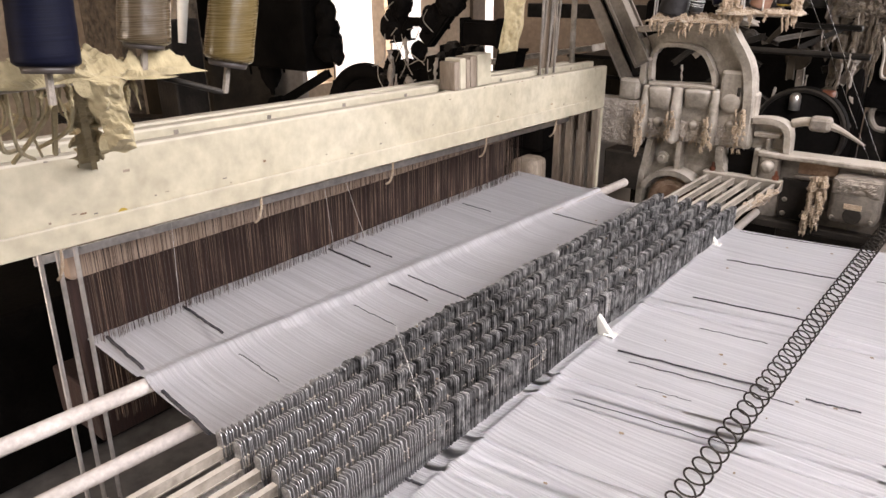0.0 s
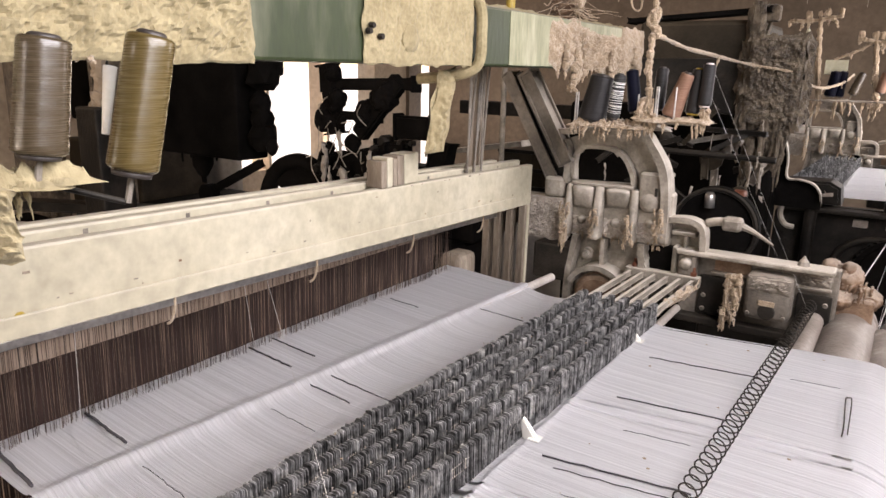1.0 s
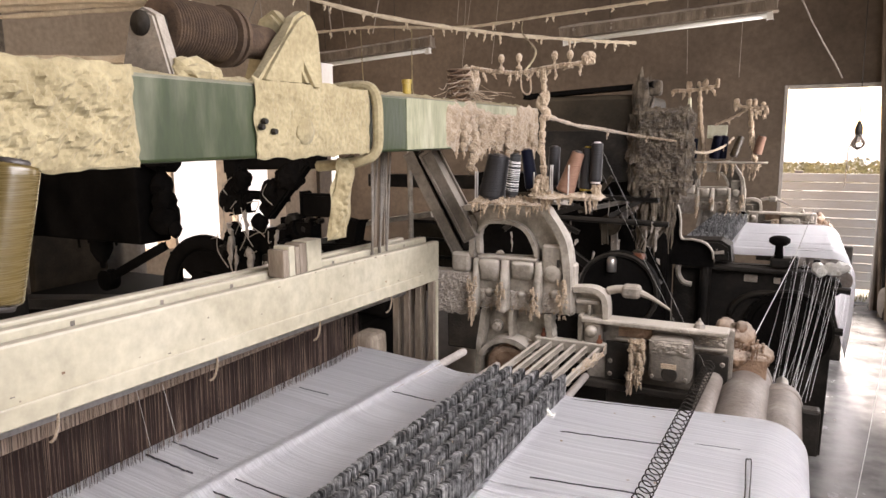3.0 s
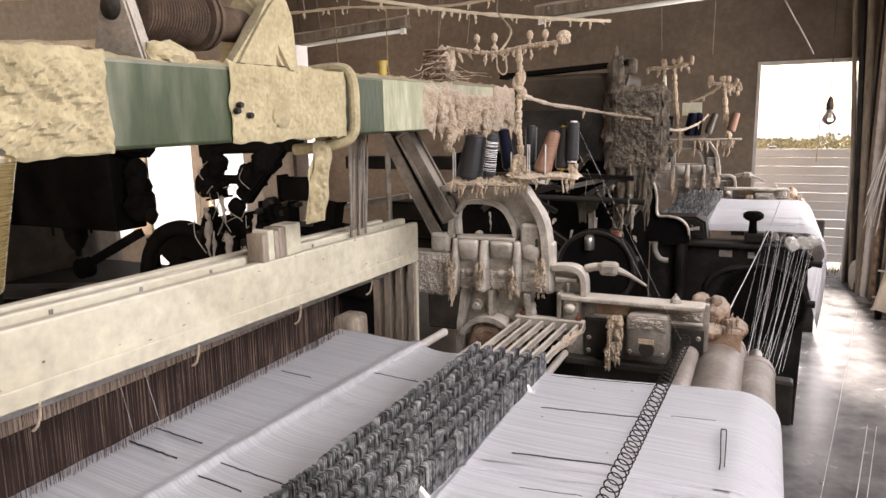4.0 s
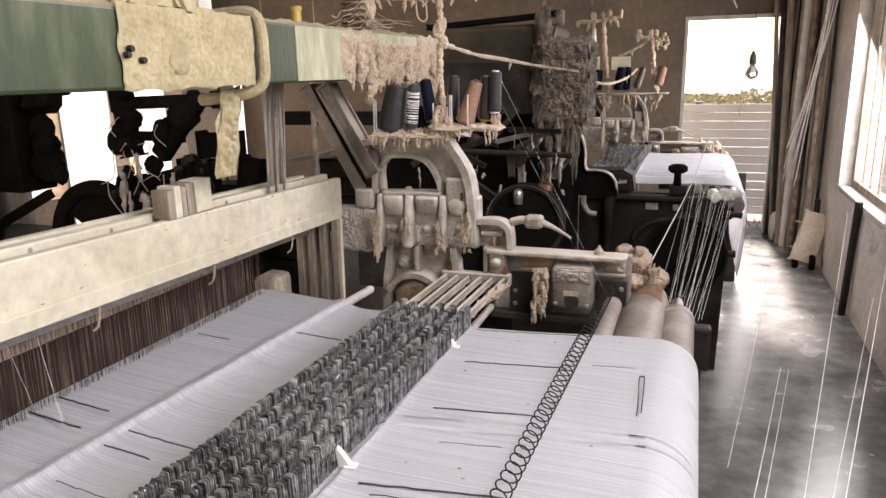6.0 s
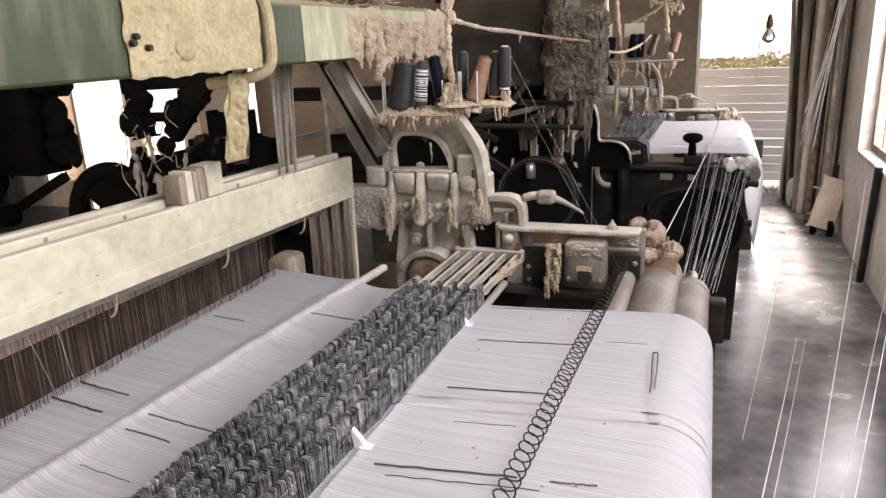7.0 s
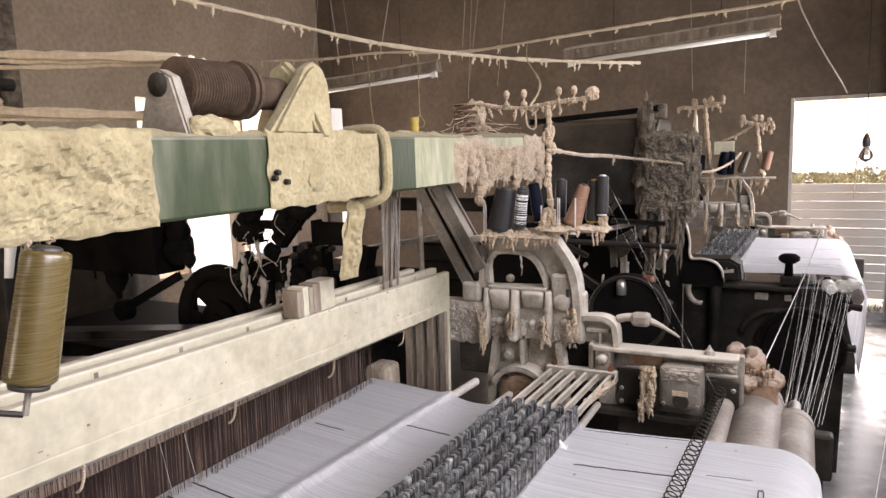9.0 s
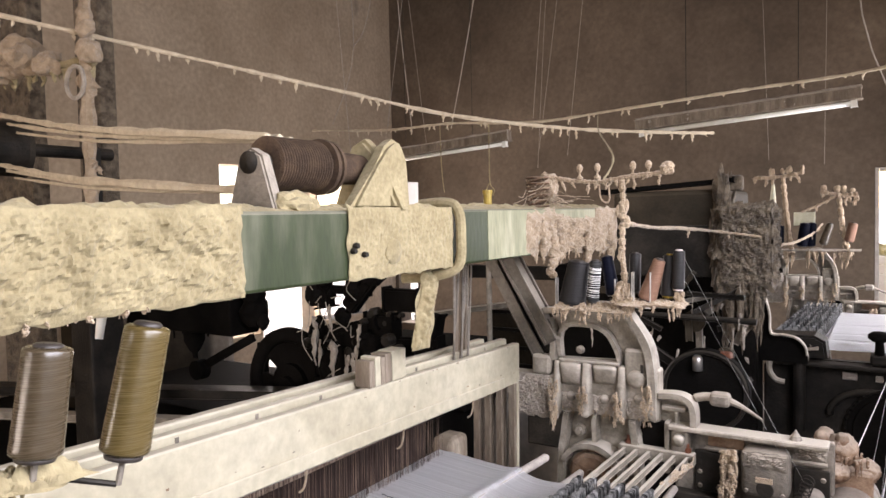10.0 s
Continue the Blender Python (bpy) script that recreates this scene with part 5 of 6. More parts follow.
part("cone_arm", cy(B(), (-0.635, 0.435, 1.388), (-0.604, 0.494, 1.366), 0.003, seg=8), M["darkiron"], near)
part("arm", beam_between(B(), (-0.64, 0.375, 1.384), (-0.972, 0.525, 1.228), 0.005, 0.004, 0.001), M["lint"], near)
bm = B()
for i in range(20):
    drip(bm, (r.uniform(-0.66, -0.615), r.uniform(0.28, 0.44), 1.391), r.uniform(0.012, 0.036), r.uniform(0.0012, 0.0035), r)
fuzzy_sheet(bm, (-0.625, 0.358, 1.394), (0.010, 0.026, 0.0), (-0.350, 0.148, -0.160), (0.6, -0.1, 0.8), 22, 60, 0.014, 40, 3, 0.012)
fuzzy_sheet(bm, (-0.600, 0.365, 1.394), (0.010, 0.024, 0.0), (-0.03, 0.02, -0.07), (0.95, 0, 0.3), 18, 34, 0.014, 44, 6, 0.012)
for i in range(12):
    y = 0.30 + i * 0.006
    tube(bm, smooth_line([(-0.62, y, 1.392), (-0.68, y + 0.02, 1.345 + r.uniform(-0.015, 0.015)), (-0.74, y + r.uniform(0.0, 0.06), 1.335 + r.uniform(-0.03, 0.02))], 5), r.uniform(0.0012, 0.003), 5)
part("lint_fringe", bm, M["lint"], near, "long clots of cream lint", kind="stuff")
yarn_cone((-0.600, 0.501, 1.395), (0.09, 0.20, 1), 0.122, 0.0230, 0.0212, "gold", "glossy golden yarn cone standing before the beam")
yarn_cone((-0.600, 0.420, 1.417), (0.05, 0.14, 1), 0.093, 0.0215, 0.0200, "taupe", "glossy bronze yarn cone on the near creel")
yarn_cone((-0.563, 0.323, 1.410), (-0.05, 0.10, 1), 0.110, 0.0228, 0.0210, "navy", "navy blue yarn cone on the near creel")
# White tube added to stand in for bright background between the cones.
tagged(part("paper_tube", cy(B(), (-1.758, 1.198, 1.479), (-1.741, 1.157, 1.31), 0.018, 0.010, 16), M["plastic"], smooth=True), "slim white tube added for a strip of bright background behind the cones", "paper tube")
# ---- the next loom along the aisle: same make, set a little outward ----
SHIFT = Matrix.Translation((0.22, 3.40, 0.06))


def again(ob, name_label=None):
    c = copy_thing(ob, SHIFT @ ob.matrix_basis)
    if name_label:
        tagged(c, name_label)
    return c


again(rear_sheet, "white warp sheet of the neighbouring loom")
again(bank, "grey steel dropper bank of the neighbouring loom")
far_end = copy_thing(end_frame, Matrix.Translation((0.275, 3.20, 0.0)) @ end_frame.matrix_basis)
tagged(far_end, "dusty cast-iron end frame of the neighbouring loom")


def far_creel():
    c = thing("creel_shelf", "wide creel shelf with two posts on the neighbouring loom", "creel shelf", "creel shelves", at=(-0.45, 5.1, 1.33))
    rf = random.Random(24)
    part("shelf", bx(B(), -0.69, -0.14, 5.04, 5.22, 1.338, 1.346, 0.002), M["cast"], c)
    for x, z, top, a, b in ((-0.575, 1.346, 1.81, (-0.745, 1.815), (-0.455, 1.84)), (-0.262, 1.346, 1.69, (-0.35, 1.71), (-0.16, 1.69))):
        part("post", fuzzy_strand(B(), [(x + 0.05, 5.1, z), (x + 0.02, 5.1, (z + top) / 2), (x, 5.1, top)], 0.014, rf, 8, 0.14), M["lintpink"], c, "post grown over with lint")
        part("cross_arm", fuzzy_strand(B(), [(a[0], 5.1, a[1]), ((a[0] + b[0]) / 2, 5.1, (a[1] + b[1]) / 2 - 0.012), (b[0], 5.1, b[1])], 0.013, rf, 7, 0.3), M["lintpink"], c, "cross arm grown over with lint")
        for i in range(7):
            t = rf.random()
            part("guide_knob", lump(B(), (a[0] + (b[0] - a[0]) * t, 5.1, a[1] + (b[1] - a[1]) * t + 0.022), (0.014, 0.012, rf.uniform(0.012, 0.03)), 2, 0.4, 40), M["lintpink"], c)
    part("stay", fuzzy_strand(B(), [(-0.47, 5.1, 1.585), (-0.36, 5.1, 1.635), (-0.275, 5.1, 1.685)], 0.008, rf, 6, 0.1), M["lintpink"], c)
    for x0, x1, z0, z1 in ((-0.668, -0.600, 1.49, 1.59), (-0.520, -0.395, 1.50, 1.585)):
        part("card", bx(B(), x0, x1, 5.155, 5.160, z0, z1, 0.001), M["tag"], c, "pale yellow card")
    bm = B()
    for i in range(46):
        x = rf.uniform(-0.69, -0.16)
        drip(bm, (x, 5.05, 1.345), rf.uniform(0.02, 0.12), rf.uniform(0.004, 0.010), rf)
    part("lint_fringe", bm, M["lintpink"], c, "ragged strings of pale lint", kind="stuff")
    return c


far_creel()
for p, a, h, r0, r1, mt, lab in (((-0.655, 5.10, 1.37), (0.12, 0, 1), 0.13, 0.036, 0.030, "navy", "black yarn cone on the far creel"),
                                 ((-0.605, 5.12, 1.37), (0.06, 0, 1), 0.13, 0.032, 0.028, "navy", "black yarn cone on the far creel"),
                                 ((-0.465, 5.10, 1.37), (0.14, 0, 1), 0.145, 0.034, 0.030, "navy", "charcoal yarn cone on the far creel"),
                                 ((-0.420, 5.12, 1.37), (0.08, 0, 1), 0.145, 0.030, 0.026, "navy", "charcoal yarn cone on the far creel"),
                                 ((-0.345, 5.10, 1.385), (0.32, 0, 1), 0.13, 0.028, 0.022, "taupe", "grey brown yarn cone tilted on the far creel"),
                                 ((-0.208, 5.10, 1.40), (0.24, 0, 1), 0.115, 0.030, 0.026, "pinkyarn", "dull pink yarn cone on the far creel"),
                                 ((-0.640, 5.14, 1.60), (0.01, 0, 1), 0.17, 0.024, 0.010, "tag", "pale yellow empty cone standing on the far creel")):
    yarn_cone(p, a, h, r0, r1, mt, lab)
for b_ in [o for o in scene.objects if o.parent is None and o.name.startswith("back_roller")]:
    again(b_)

# its near side: dark side frame with toothed wheel, knob and bracket
sf = thing("loom_side_frame", "dark cast-iron loom side frame with a toothed wheel", "loom frame", at=(0.0, 3.76, 0.0))
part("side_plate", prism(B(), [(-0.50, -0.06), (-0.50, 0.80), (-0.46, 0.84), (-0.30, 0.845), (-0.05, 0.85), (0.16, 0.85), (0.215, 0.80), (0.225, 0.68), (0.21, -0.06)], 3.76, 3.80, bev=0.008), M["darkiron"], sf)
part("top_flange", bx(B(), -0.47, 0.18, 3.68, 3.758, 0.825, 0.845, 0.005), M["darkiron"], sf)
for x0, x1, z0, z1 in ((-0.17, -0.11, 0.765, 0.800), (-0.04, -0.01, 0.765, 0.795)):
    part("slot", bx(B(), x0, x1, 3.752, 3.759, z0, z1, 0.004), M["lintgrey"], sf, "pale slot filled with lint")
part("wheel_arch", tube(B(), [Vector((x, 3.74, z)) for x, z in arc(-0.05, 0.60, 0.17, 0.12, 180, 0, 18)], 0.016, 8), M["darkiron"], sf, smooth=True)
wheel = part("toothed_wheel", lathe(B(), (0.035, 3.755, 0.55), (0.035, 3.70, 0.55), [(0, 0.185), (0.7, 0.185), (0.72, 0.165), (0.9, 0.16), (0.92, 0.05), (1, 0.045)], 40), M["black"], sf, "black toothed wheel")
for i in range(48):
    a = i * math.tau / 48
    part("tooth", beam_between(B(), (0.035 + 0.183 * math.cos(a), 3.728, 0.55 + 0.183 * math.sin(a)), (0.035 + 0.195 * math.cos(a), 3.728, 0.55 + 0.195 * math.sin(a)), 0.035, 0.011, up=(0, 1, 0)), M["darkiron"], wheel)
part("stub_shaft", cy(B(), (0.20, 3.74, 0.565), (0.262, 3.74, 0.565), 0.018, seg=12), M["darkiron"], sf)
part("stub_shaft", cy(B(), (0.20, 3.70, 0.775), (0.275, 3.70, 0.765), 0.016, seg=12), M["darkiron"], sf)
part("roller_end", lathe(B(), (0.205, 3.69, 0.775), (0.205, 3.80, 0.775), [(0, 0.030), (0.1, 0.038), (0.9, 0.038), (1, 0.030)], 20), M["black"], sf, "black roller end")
kn = part("clamp", bx(B(), -0.06, 0.05, 3.69, 3.77, 0.85, 0.90, 0.012), M["darkiron"], sf)
part("knob", lathe(B(), (-0.025, 3.70, 0.90), (-0.025, 3.70, 1.0), [(0, 0.02), (0.55, 0.016), (0.6, 0.03), (0.72, 0.045), (0.9, 0.045), (1, 0.03)], 16), M["black"], kn, "black hand knob", smooth=True)
for x in (0.03, 0.07, 0.12):
    part("clamp", bx(B(), x, x + 0.028, 3.70, 3.76, 0.85, 0.885 + 0.02 * math.sin(x * 60), 0.006), M["darkiron"], sf)
part("c_bracket", tube(B(), smooth_line([(-0.30, 3.68, 0.865), (-0.40, 3.68, 0.868), (-0.455, 3.68, 0.85), (-0.465, 3.68, 0.80), (-0.44, 3.68, 0.755), (-0.40, 3.68, 0.745)], 6), 0.013, 8), M["cast"], sf, "dusty curved bracket")
part("pillar", cy(B(), (-0.34, 3.70, 0.52), (-0.34, 3.70, 0.86), 0.028, seg=14), M["darkiron"], sf)
part("cover", prism(B(), [(-0.50, 0.862), (-0.50, 0.93), (-0.47, 0.96), (-0.28, 0.965), (-0.235, 0.94), (-0.225, 0.862)], 3.70, 3.86, bev=0.012), M["darkiron"], sf)
r = random.Random(18)
bm = B()
for i in range(5):
    tube(bm, smooth_line([(-0.50 + 0.01 * i, 3.69, 0.94 - 0.006 * i), (-0.38, 3.67, 0.905 + r.uniform(-0.01, 0.01)), (-0.26, 3.68, 0.915 + r.uniform(-0.01, 0.01))], 5), 0.005, 6)
part("cable", bm, M["lintgrey"], sf, "dusty cables")
bm = B()
for i in range(14):
    lump(bm, (0.10 + 0.17 * r.random(), 3.69, 0.85 + 0.03 * r.random()), r.uniform(0.012, 0.03), 2, 0.4, 40)
part("lint_tuft", bm, M["plastic"], sf, "white yarn waste", kind="stuff")

sf.location.z += 0.06

# bent guard and dark drive housing of that loom
guard = thing("drive_housing", "dark iron drive housing hung with grey lint", "machine housing", at=(-0.75, 3.3, 0.0))
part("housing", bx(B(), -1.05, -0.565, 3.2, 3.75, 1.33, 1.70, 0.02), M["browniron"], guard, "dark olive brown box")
# Dark sheet that paints shade over the housing's lower front.
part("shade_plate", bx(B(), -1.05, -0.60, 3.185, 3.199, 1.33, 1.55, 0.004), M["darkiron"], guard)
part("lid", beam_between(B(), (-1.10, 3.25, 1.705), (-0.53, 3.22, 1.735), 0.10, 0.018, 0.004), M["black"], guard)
part("lid_end", bx(B(), -0.56, -0.50, 3.19, 3.24, 1.69, 1.755, 0.012), M["lintdark"], guard)
bm = bx(B(), -0.565, -0.385, 3.13, 3.25, 1.34, 1.62, 0.03)
bmesh.ops.subdivide_edges(bm, edges=bm.edges[:], cuts=7, use_grid_fill=True)
for v in bm.verts:
    v.co += (v.co - Vector((-0.475, 3.19, 1.48))).normalized() * (0.016 * noise.noise(v.co * 38) + 0.02 * noise.noise(v.co * 13))
fuzzy_sheet(bm, (-0.580, 3.125, 1.30), (0.200, 0, 0), (0, 0, 0.335), (0, -1, 0), 60, 90, 0.024, 38, 2.0, 0.02)
fuzzy_sheet(bm, (-0.378, 3.125, 1.30), (0, 0.13, 0), (0, 0, 0.330), (1, 0, 0), 40, 90, 0.020, 38, 5.0, 0.02)
fuzzy_sheet(bm, (-0.585, 3.12, 1.60), (0.21, 0, 0), (0, 0.14, 0), (0, 0, 1), 50, 40, 0.045, 30, 7.0, 0.015)
part("column", bm, M["lintdark"], guard, "square block thickly coated in brown lint")
bm = lump(B(), (-0.575, 3.19, 1.50), (0.045, 0.06, 0.24), 5, 0.6, 26)
part("lint_crust", bm, M["lintdark"], guard, "pitted crust of dark lint")
bm = B()
for i in range(46):
    drip(bm, (r.uniform(-0.60, -0.42), r.uniform(3.10, 3.22), 1.36 - r.uniform(0, 0.12)), r.uniform(0.06, 0.24), r.uniform(0.007, 0.017), r, 6)
part("lint_fringe", bm, M["lintdark"], guard, "long beards of dark lint", kind="stuff")
# Black block added as backdrop for the dark gap below the housing.
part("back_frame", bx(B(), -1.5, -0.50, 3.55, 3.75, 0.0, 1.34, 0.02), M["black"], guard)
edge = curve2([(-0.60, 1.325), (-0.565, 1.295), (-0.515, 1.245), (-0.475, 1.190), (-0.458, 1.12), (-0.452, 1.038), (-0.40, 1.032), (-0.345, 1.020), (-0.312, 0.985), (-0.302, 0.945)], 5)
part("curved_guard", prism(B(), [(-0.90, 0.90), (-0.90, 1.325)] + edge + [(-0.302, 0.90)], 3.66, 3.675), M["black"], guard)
part("guard_rim", band(B(), edge, 0.006, 3.62, 3.6595, 0.001), M["cast"], guard, "thin rim brighter than the guard")
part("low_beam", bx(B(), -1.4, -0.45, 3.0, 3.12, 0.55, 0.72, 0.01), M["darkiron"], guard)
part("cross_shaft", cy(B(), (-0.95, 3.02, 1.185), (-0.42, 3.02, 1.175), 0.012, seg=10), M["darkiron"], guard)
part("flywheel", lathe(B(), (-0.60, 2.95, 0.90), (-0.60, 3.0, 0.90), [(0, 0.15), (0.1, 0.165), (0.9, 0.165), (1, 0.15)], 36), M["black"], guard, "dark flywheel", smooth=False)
part("flywheel_rim", tube(B(), [Vector((x, 2.945, z)) for x, z in arc(-0.60, 0.90, 0.155, 0.155, 0, 360, 36)], 0.010, 6), M["darkiron"], guard)
tagged(part("chrome_oiler", lathe(B(), (-0.622, 2.93, 0.985), (-0.622, 2.93, 1.045), [(0, 0.020), (0.8, 0.020), (1, 0.012)], 16), M["steel"], smooth=True), "small bright metal oil cup on the machine", "oil cup")
tagged(part("orange_box", bx(B(), -0.575, -0.505, 2.96, 3.02, 0.975, 1.055, 0.010), M["orange"]), "dull orange painted switch box on the machine", "switch box")

# gears, rods and lint clumps crowding the dark drive
rg = random.Random(77)
for i in range(30):
    c = Vector((rg.uniform(-1.25, -0.45), rg.uniform(2.98, 3.4), rg.uniform(0.74, 1.30)))
    d = Vector((rg.uniform(-1, 1), rg.uniform(-0.2, 0.2), rg.uniform(-0.6, 0.6))).normalized() * rg.uniform(0.03, 0.13)
    part("rod", beam_between(B(), c - d, c + d, rg.uniform(0.008, 0.03), rg.uniform(0.008, 0.03), 0.003, up=(0, 1, 0.1)), M[rg.choice(("darkiron", "browniron", "castdark", "darkiron"))], guard)
for i in range(9):
    s_ = rg.uniform(0.015, 0.05)
    c = Vector((rg.uniform(-1.2, -0.45), rg.uniform(2.98, 3.15), rg.uniform(0.78, 1.25)))
    part("gear", lathe(B(), c, c + Vector((0, 0.03, 0)), [(0, s_ * 0.5), (0.2, s_), (0.8, s_), (1, s_ * 0.5)], 16), M[rg.choice(("darkiron", "castdark", "browniron"))], guard)
bm = B()
for i in range(34):
    drip(bm, (rg.uniform(-1.25, -0.42), rg.uniform(2.94, 3.15), rg.uniform(0.86, 1.34)), rg.uniform(0.02, 0.10), rg.uniform(0.002, 0.007), rg)
part("lint_clump", bm, M["lintgrey"], guard, "clumps of grey lint", kind="stuff")

# slack white yarns between the two looms
rng = random.Random(40)
for i in range(19):
    t = (i + rng.uniform(-0.6, 0.6)) / 18
    p = Vector((0.03 + 0.20 * t, 3.55 + rng.uniform(-0.05, 0.05), 1.0 - 0.09 * t + rng.uniform(-0.01, 0.02)))
    q = Vector((-0.03 + 0.12 * t + rng.uniform(-0.02, 0.02), 2.32, 0.76 + rng.uniform(-0.05, 0.06)))
    pts = smooth_line([p, (p + q) / 2 + Vector((0, 0, -0.02 + rng.uniform(-0.02, 0.02))), q], 8)
    tagged(part("slack_yarn", tube(B(), pts, rng.choice((0.0003, 0.0004, 0.0005, 0.0007)), 5), M["thread"]), "slack white yarn strung between the looms", "yarn", "slack yarns between the looms")
tagged(part("slack_yarn", tube(B(), smooth_line([(0.10, 3.52, 1.21), (0.04, 3.5, 1.0), (-0.06, 2.4, 0.93)], 6), 0.0016, 5), M["thread"]), "bundle of white yarn tied to the next loom", "yarn", "slack yarns between the looms")
for p, q, w in (((0.66, 2.75, 0.90), (0.16, 0.75, 0.83), 0.0009), ((0.60, 2.6, 0.80), (0.14, 0.75, 0.80), 0.0007), ((0.52, 2.7, 1.05), (0.14, 0.8, 0.72), 0.0006), ((0.36, 2.6, 0.53), (0.12, 1.0, 0.86), 0.0008), ((0.385, 2.6, 0.53), (0.135, 1.0, 0.86), 0.0006), ((0.30, 2.6, 0.9), (0.16, 1.75, 0.62), 0.0006)):
    tagged(part("slack_yarn", tube(B(), smooth_line([p, (Vector(p) + Vector(q)) / 2 + Vector((0, 0, -0.02)), q], 8), w, 5), M["thread"]), "white yarn crossing the aisle", "yarn", "slack yarns in the aisle")

for p, q, w in (((-0.440, 1.94, 1.515), (-0.17, 2.10, 0.905), 0.0002), ((-0.466, 1.95, 1.50), (-0.20, 2.12, 0.91), 0.00015)):
    tagged(part("slack_yarn", tube(B(), [p, q], w, 5), M["thread"]), "taut pale yarn running from a cone to the roller", "yarn", "yarns from the creel")
for p, q, w in (((-0.968, 0.985, 1.10), (-0.50, 0.66, 0.943), 0.0003), ((-0.968, 0.62, 1.12), (-1.06, 0.66, 0.92), 0.0003), ((-0.968, 0.93, 1.11), (-1.10, 1.06, 0.905), 0.0003)):
    tagged(part("slack_yarn", tube(B(), [p, q], w, 5), M["thread"]), "stray pale yarn hanging from the heald frame", "yarn", "stray yarns on the healds")

# ---- looms of the next row, seen under the beam ----
# Silhouette: the shade of the backlit machine is painted as black.
lr = thing("row_loom", "loom of the next row coloured black as a silhouette against the light", "loom", at=(-3.0, 2.7, 0))
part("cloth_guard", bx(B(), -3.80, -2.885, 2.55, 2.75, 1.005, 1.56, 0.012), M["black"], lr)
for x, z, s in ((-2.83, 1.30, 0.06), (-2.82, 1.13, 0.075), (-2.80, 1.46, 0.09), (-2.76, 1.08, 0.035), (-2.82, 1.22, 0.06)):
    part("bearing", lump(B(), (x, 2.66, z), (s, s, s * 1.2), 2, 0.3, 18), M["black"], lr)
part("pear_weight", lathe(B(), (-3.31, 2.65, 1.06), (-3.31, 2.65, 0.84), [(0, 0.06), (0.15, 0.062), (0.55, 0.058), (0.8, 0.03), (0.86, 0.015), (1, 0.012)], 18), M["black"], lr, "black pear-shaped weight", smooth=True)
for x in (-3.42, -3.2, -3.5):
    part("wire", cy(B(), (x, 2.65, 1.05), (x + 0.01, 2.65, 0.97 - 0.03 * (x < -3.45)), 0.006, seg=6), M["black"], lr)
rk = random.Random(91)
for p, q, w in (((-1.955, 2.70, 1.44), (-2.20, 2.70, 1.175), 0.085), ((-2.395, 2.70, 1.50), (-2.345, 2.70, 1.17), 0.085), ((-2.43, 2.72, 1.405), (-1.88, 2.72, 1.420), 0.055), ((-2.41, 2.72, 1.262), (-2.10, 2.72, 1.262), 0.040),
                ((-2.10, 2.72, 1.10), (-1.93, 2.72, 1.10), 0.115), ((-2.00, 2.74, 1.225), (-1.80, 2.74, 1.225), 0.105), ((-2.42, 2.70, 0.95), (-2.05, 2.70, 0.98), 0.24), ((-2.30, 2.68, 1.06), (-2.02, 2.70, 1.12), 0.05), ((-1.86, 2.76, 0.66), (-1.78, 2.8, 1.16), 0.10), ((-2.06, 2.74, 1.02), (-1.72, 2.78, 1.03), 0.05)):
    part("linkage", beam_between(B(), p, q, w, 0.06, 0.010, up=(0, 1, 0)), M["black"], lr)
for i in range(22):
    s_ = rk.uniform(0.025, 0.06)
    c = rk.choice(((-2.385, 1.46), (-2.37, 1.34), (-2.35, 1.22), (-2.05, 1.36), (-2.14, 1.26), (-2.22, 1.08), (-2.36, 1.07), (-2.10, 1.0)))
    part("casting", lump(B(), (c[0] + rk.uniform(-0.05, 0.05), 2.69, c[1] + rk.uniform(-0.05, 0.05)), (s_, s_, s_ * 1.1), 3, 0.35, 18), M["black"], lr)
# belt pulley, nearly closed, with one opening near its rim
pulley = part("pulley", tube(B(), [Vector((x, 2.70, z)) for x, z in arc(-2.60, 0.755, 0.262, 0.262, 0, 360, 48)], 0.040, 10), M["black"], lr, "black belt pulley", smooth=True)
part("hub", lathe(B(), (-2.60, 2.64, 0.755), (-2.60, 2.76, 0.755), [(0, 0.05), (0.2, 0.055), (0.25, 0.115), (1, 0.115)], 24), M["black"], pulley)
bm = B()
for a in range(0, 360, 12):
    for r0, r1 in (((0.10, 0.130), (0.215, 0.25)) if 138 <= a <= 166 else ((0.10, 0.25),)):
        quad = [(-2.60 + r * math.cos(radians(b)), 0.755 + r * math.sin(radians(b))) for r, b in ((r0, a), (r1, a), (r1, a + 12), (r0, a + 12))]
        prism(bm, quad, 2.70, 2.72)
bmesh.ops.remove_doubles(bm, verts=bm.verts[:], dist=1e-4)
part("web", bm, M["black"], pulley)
# Added black panels that block the bright opening, with one gap left.
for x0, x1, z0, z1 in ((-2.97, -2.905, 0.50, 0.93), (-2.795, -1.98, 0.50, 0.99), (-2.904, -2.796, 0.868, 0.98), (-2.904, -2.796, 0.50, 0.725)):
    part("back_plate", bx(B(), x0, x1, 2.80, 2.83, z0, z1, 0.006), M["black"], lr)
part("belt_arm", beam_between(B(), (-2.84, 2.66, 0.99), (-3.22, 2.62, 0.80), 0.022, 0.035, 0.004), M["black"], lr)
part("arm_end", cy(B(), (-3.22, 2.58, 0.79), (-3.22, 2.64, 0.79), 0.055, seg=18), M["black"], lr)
# Black masses added where the space under the beam lies dark.
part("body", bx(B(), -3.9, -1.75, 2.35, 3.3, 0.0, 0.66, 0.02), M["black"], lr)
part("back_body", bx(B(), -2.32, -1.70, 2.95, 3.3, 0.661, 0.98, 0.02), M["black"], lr)
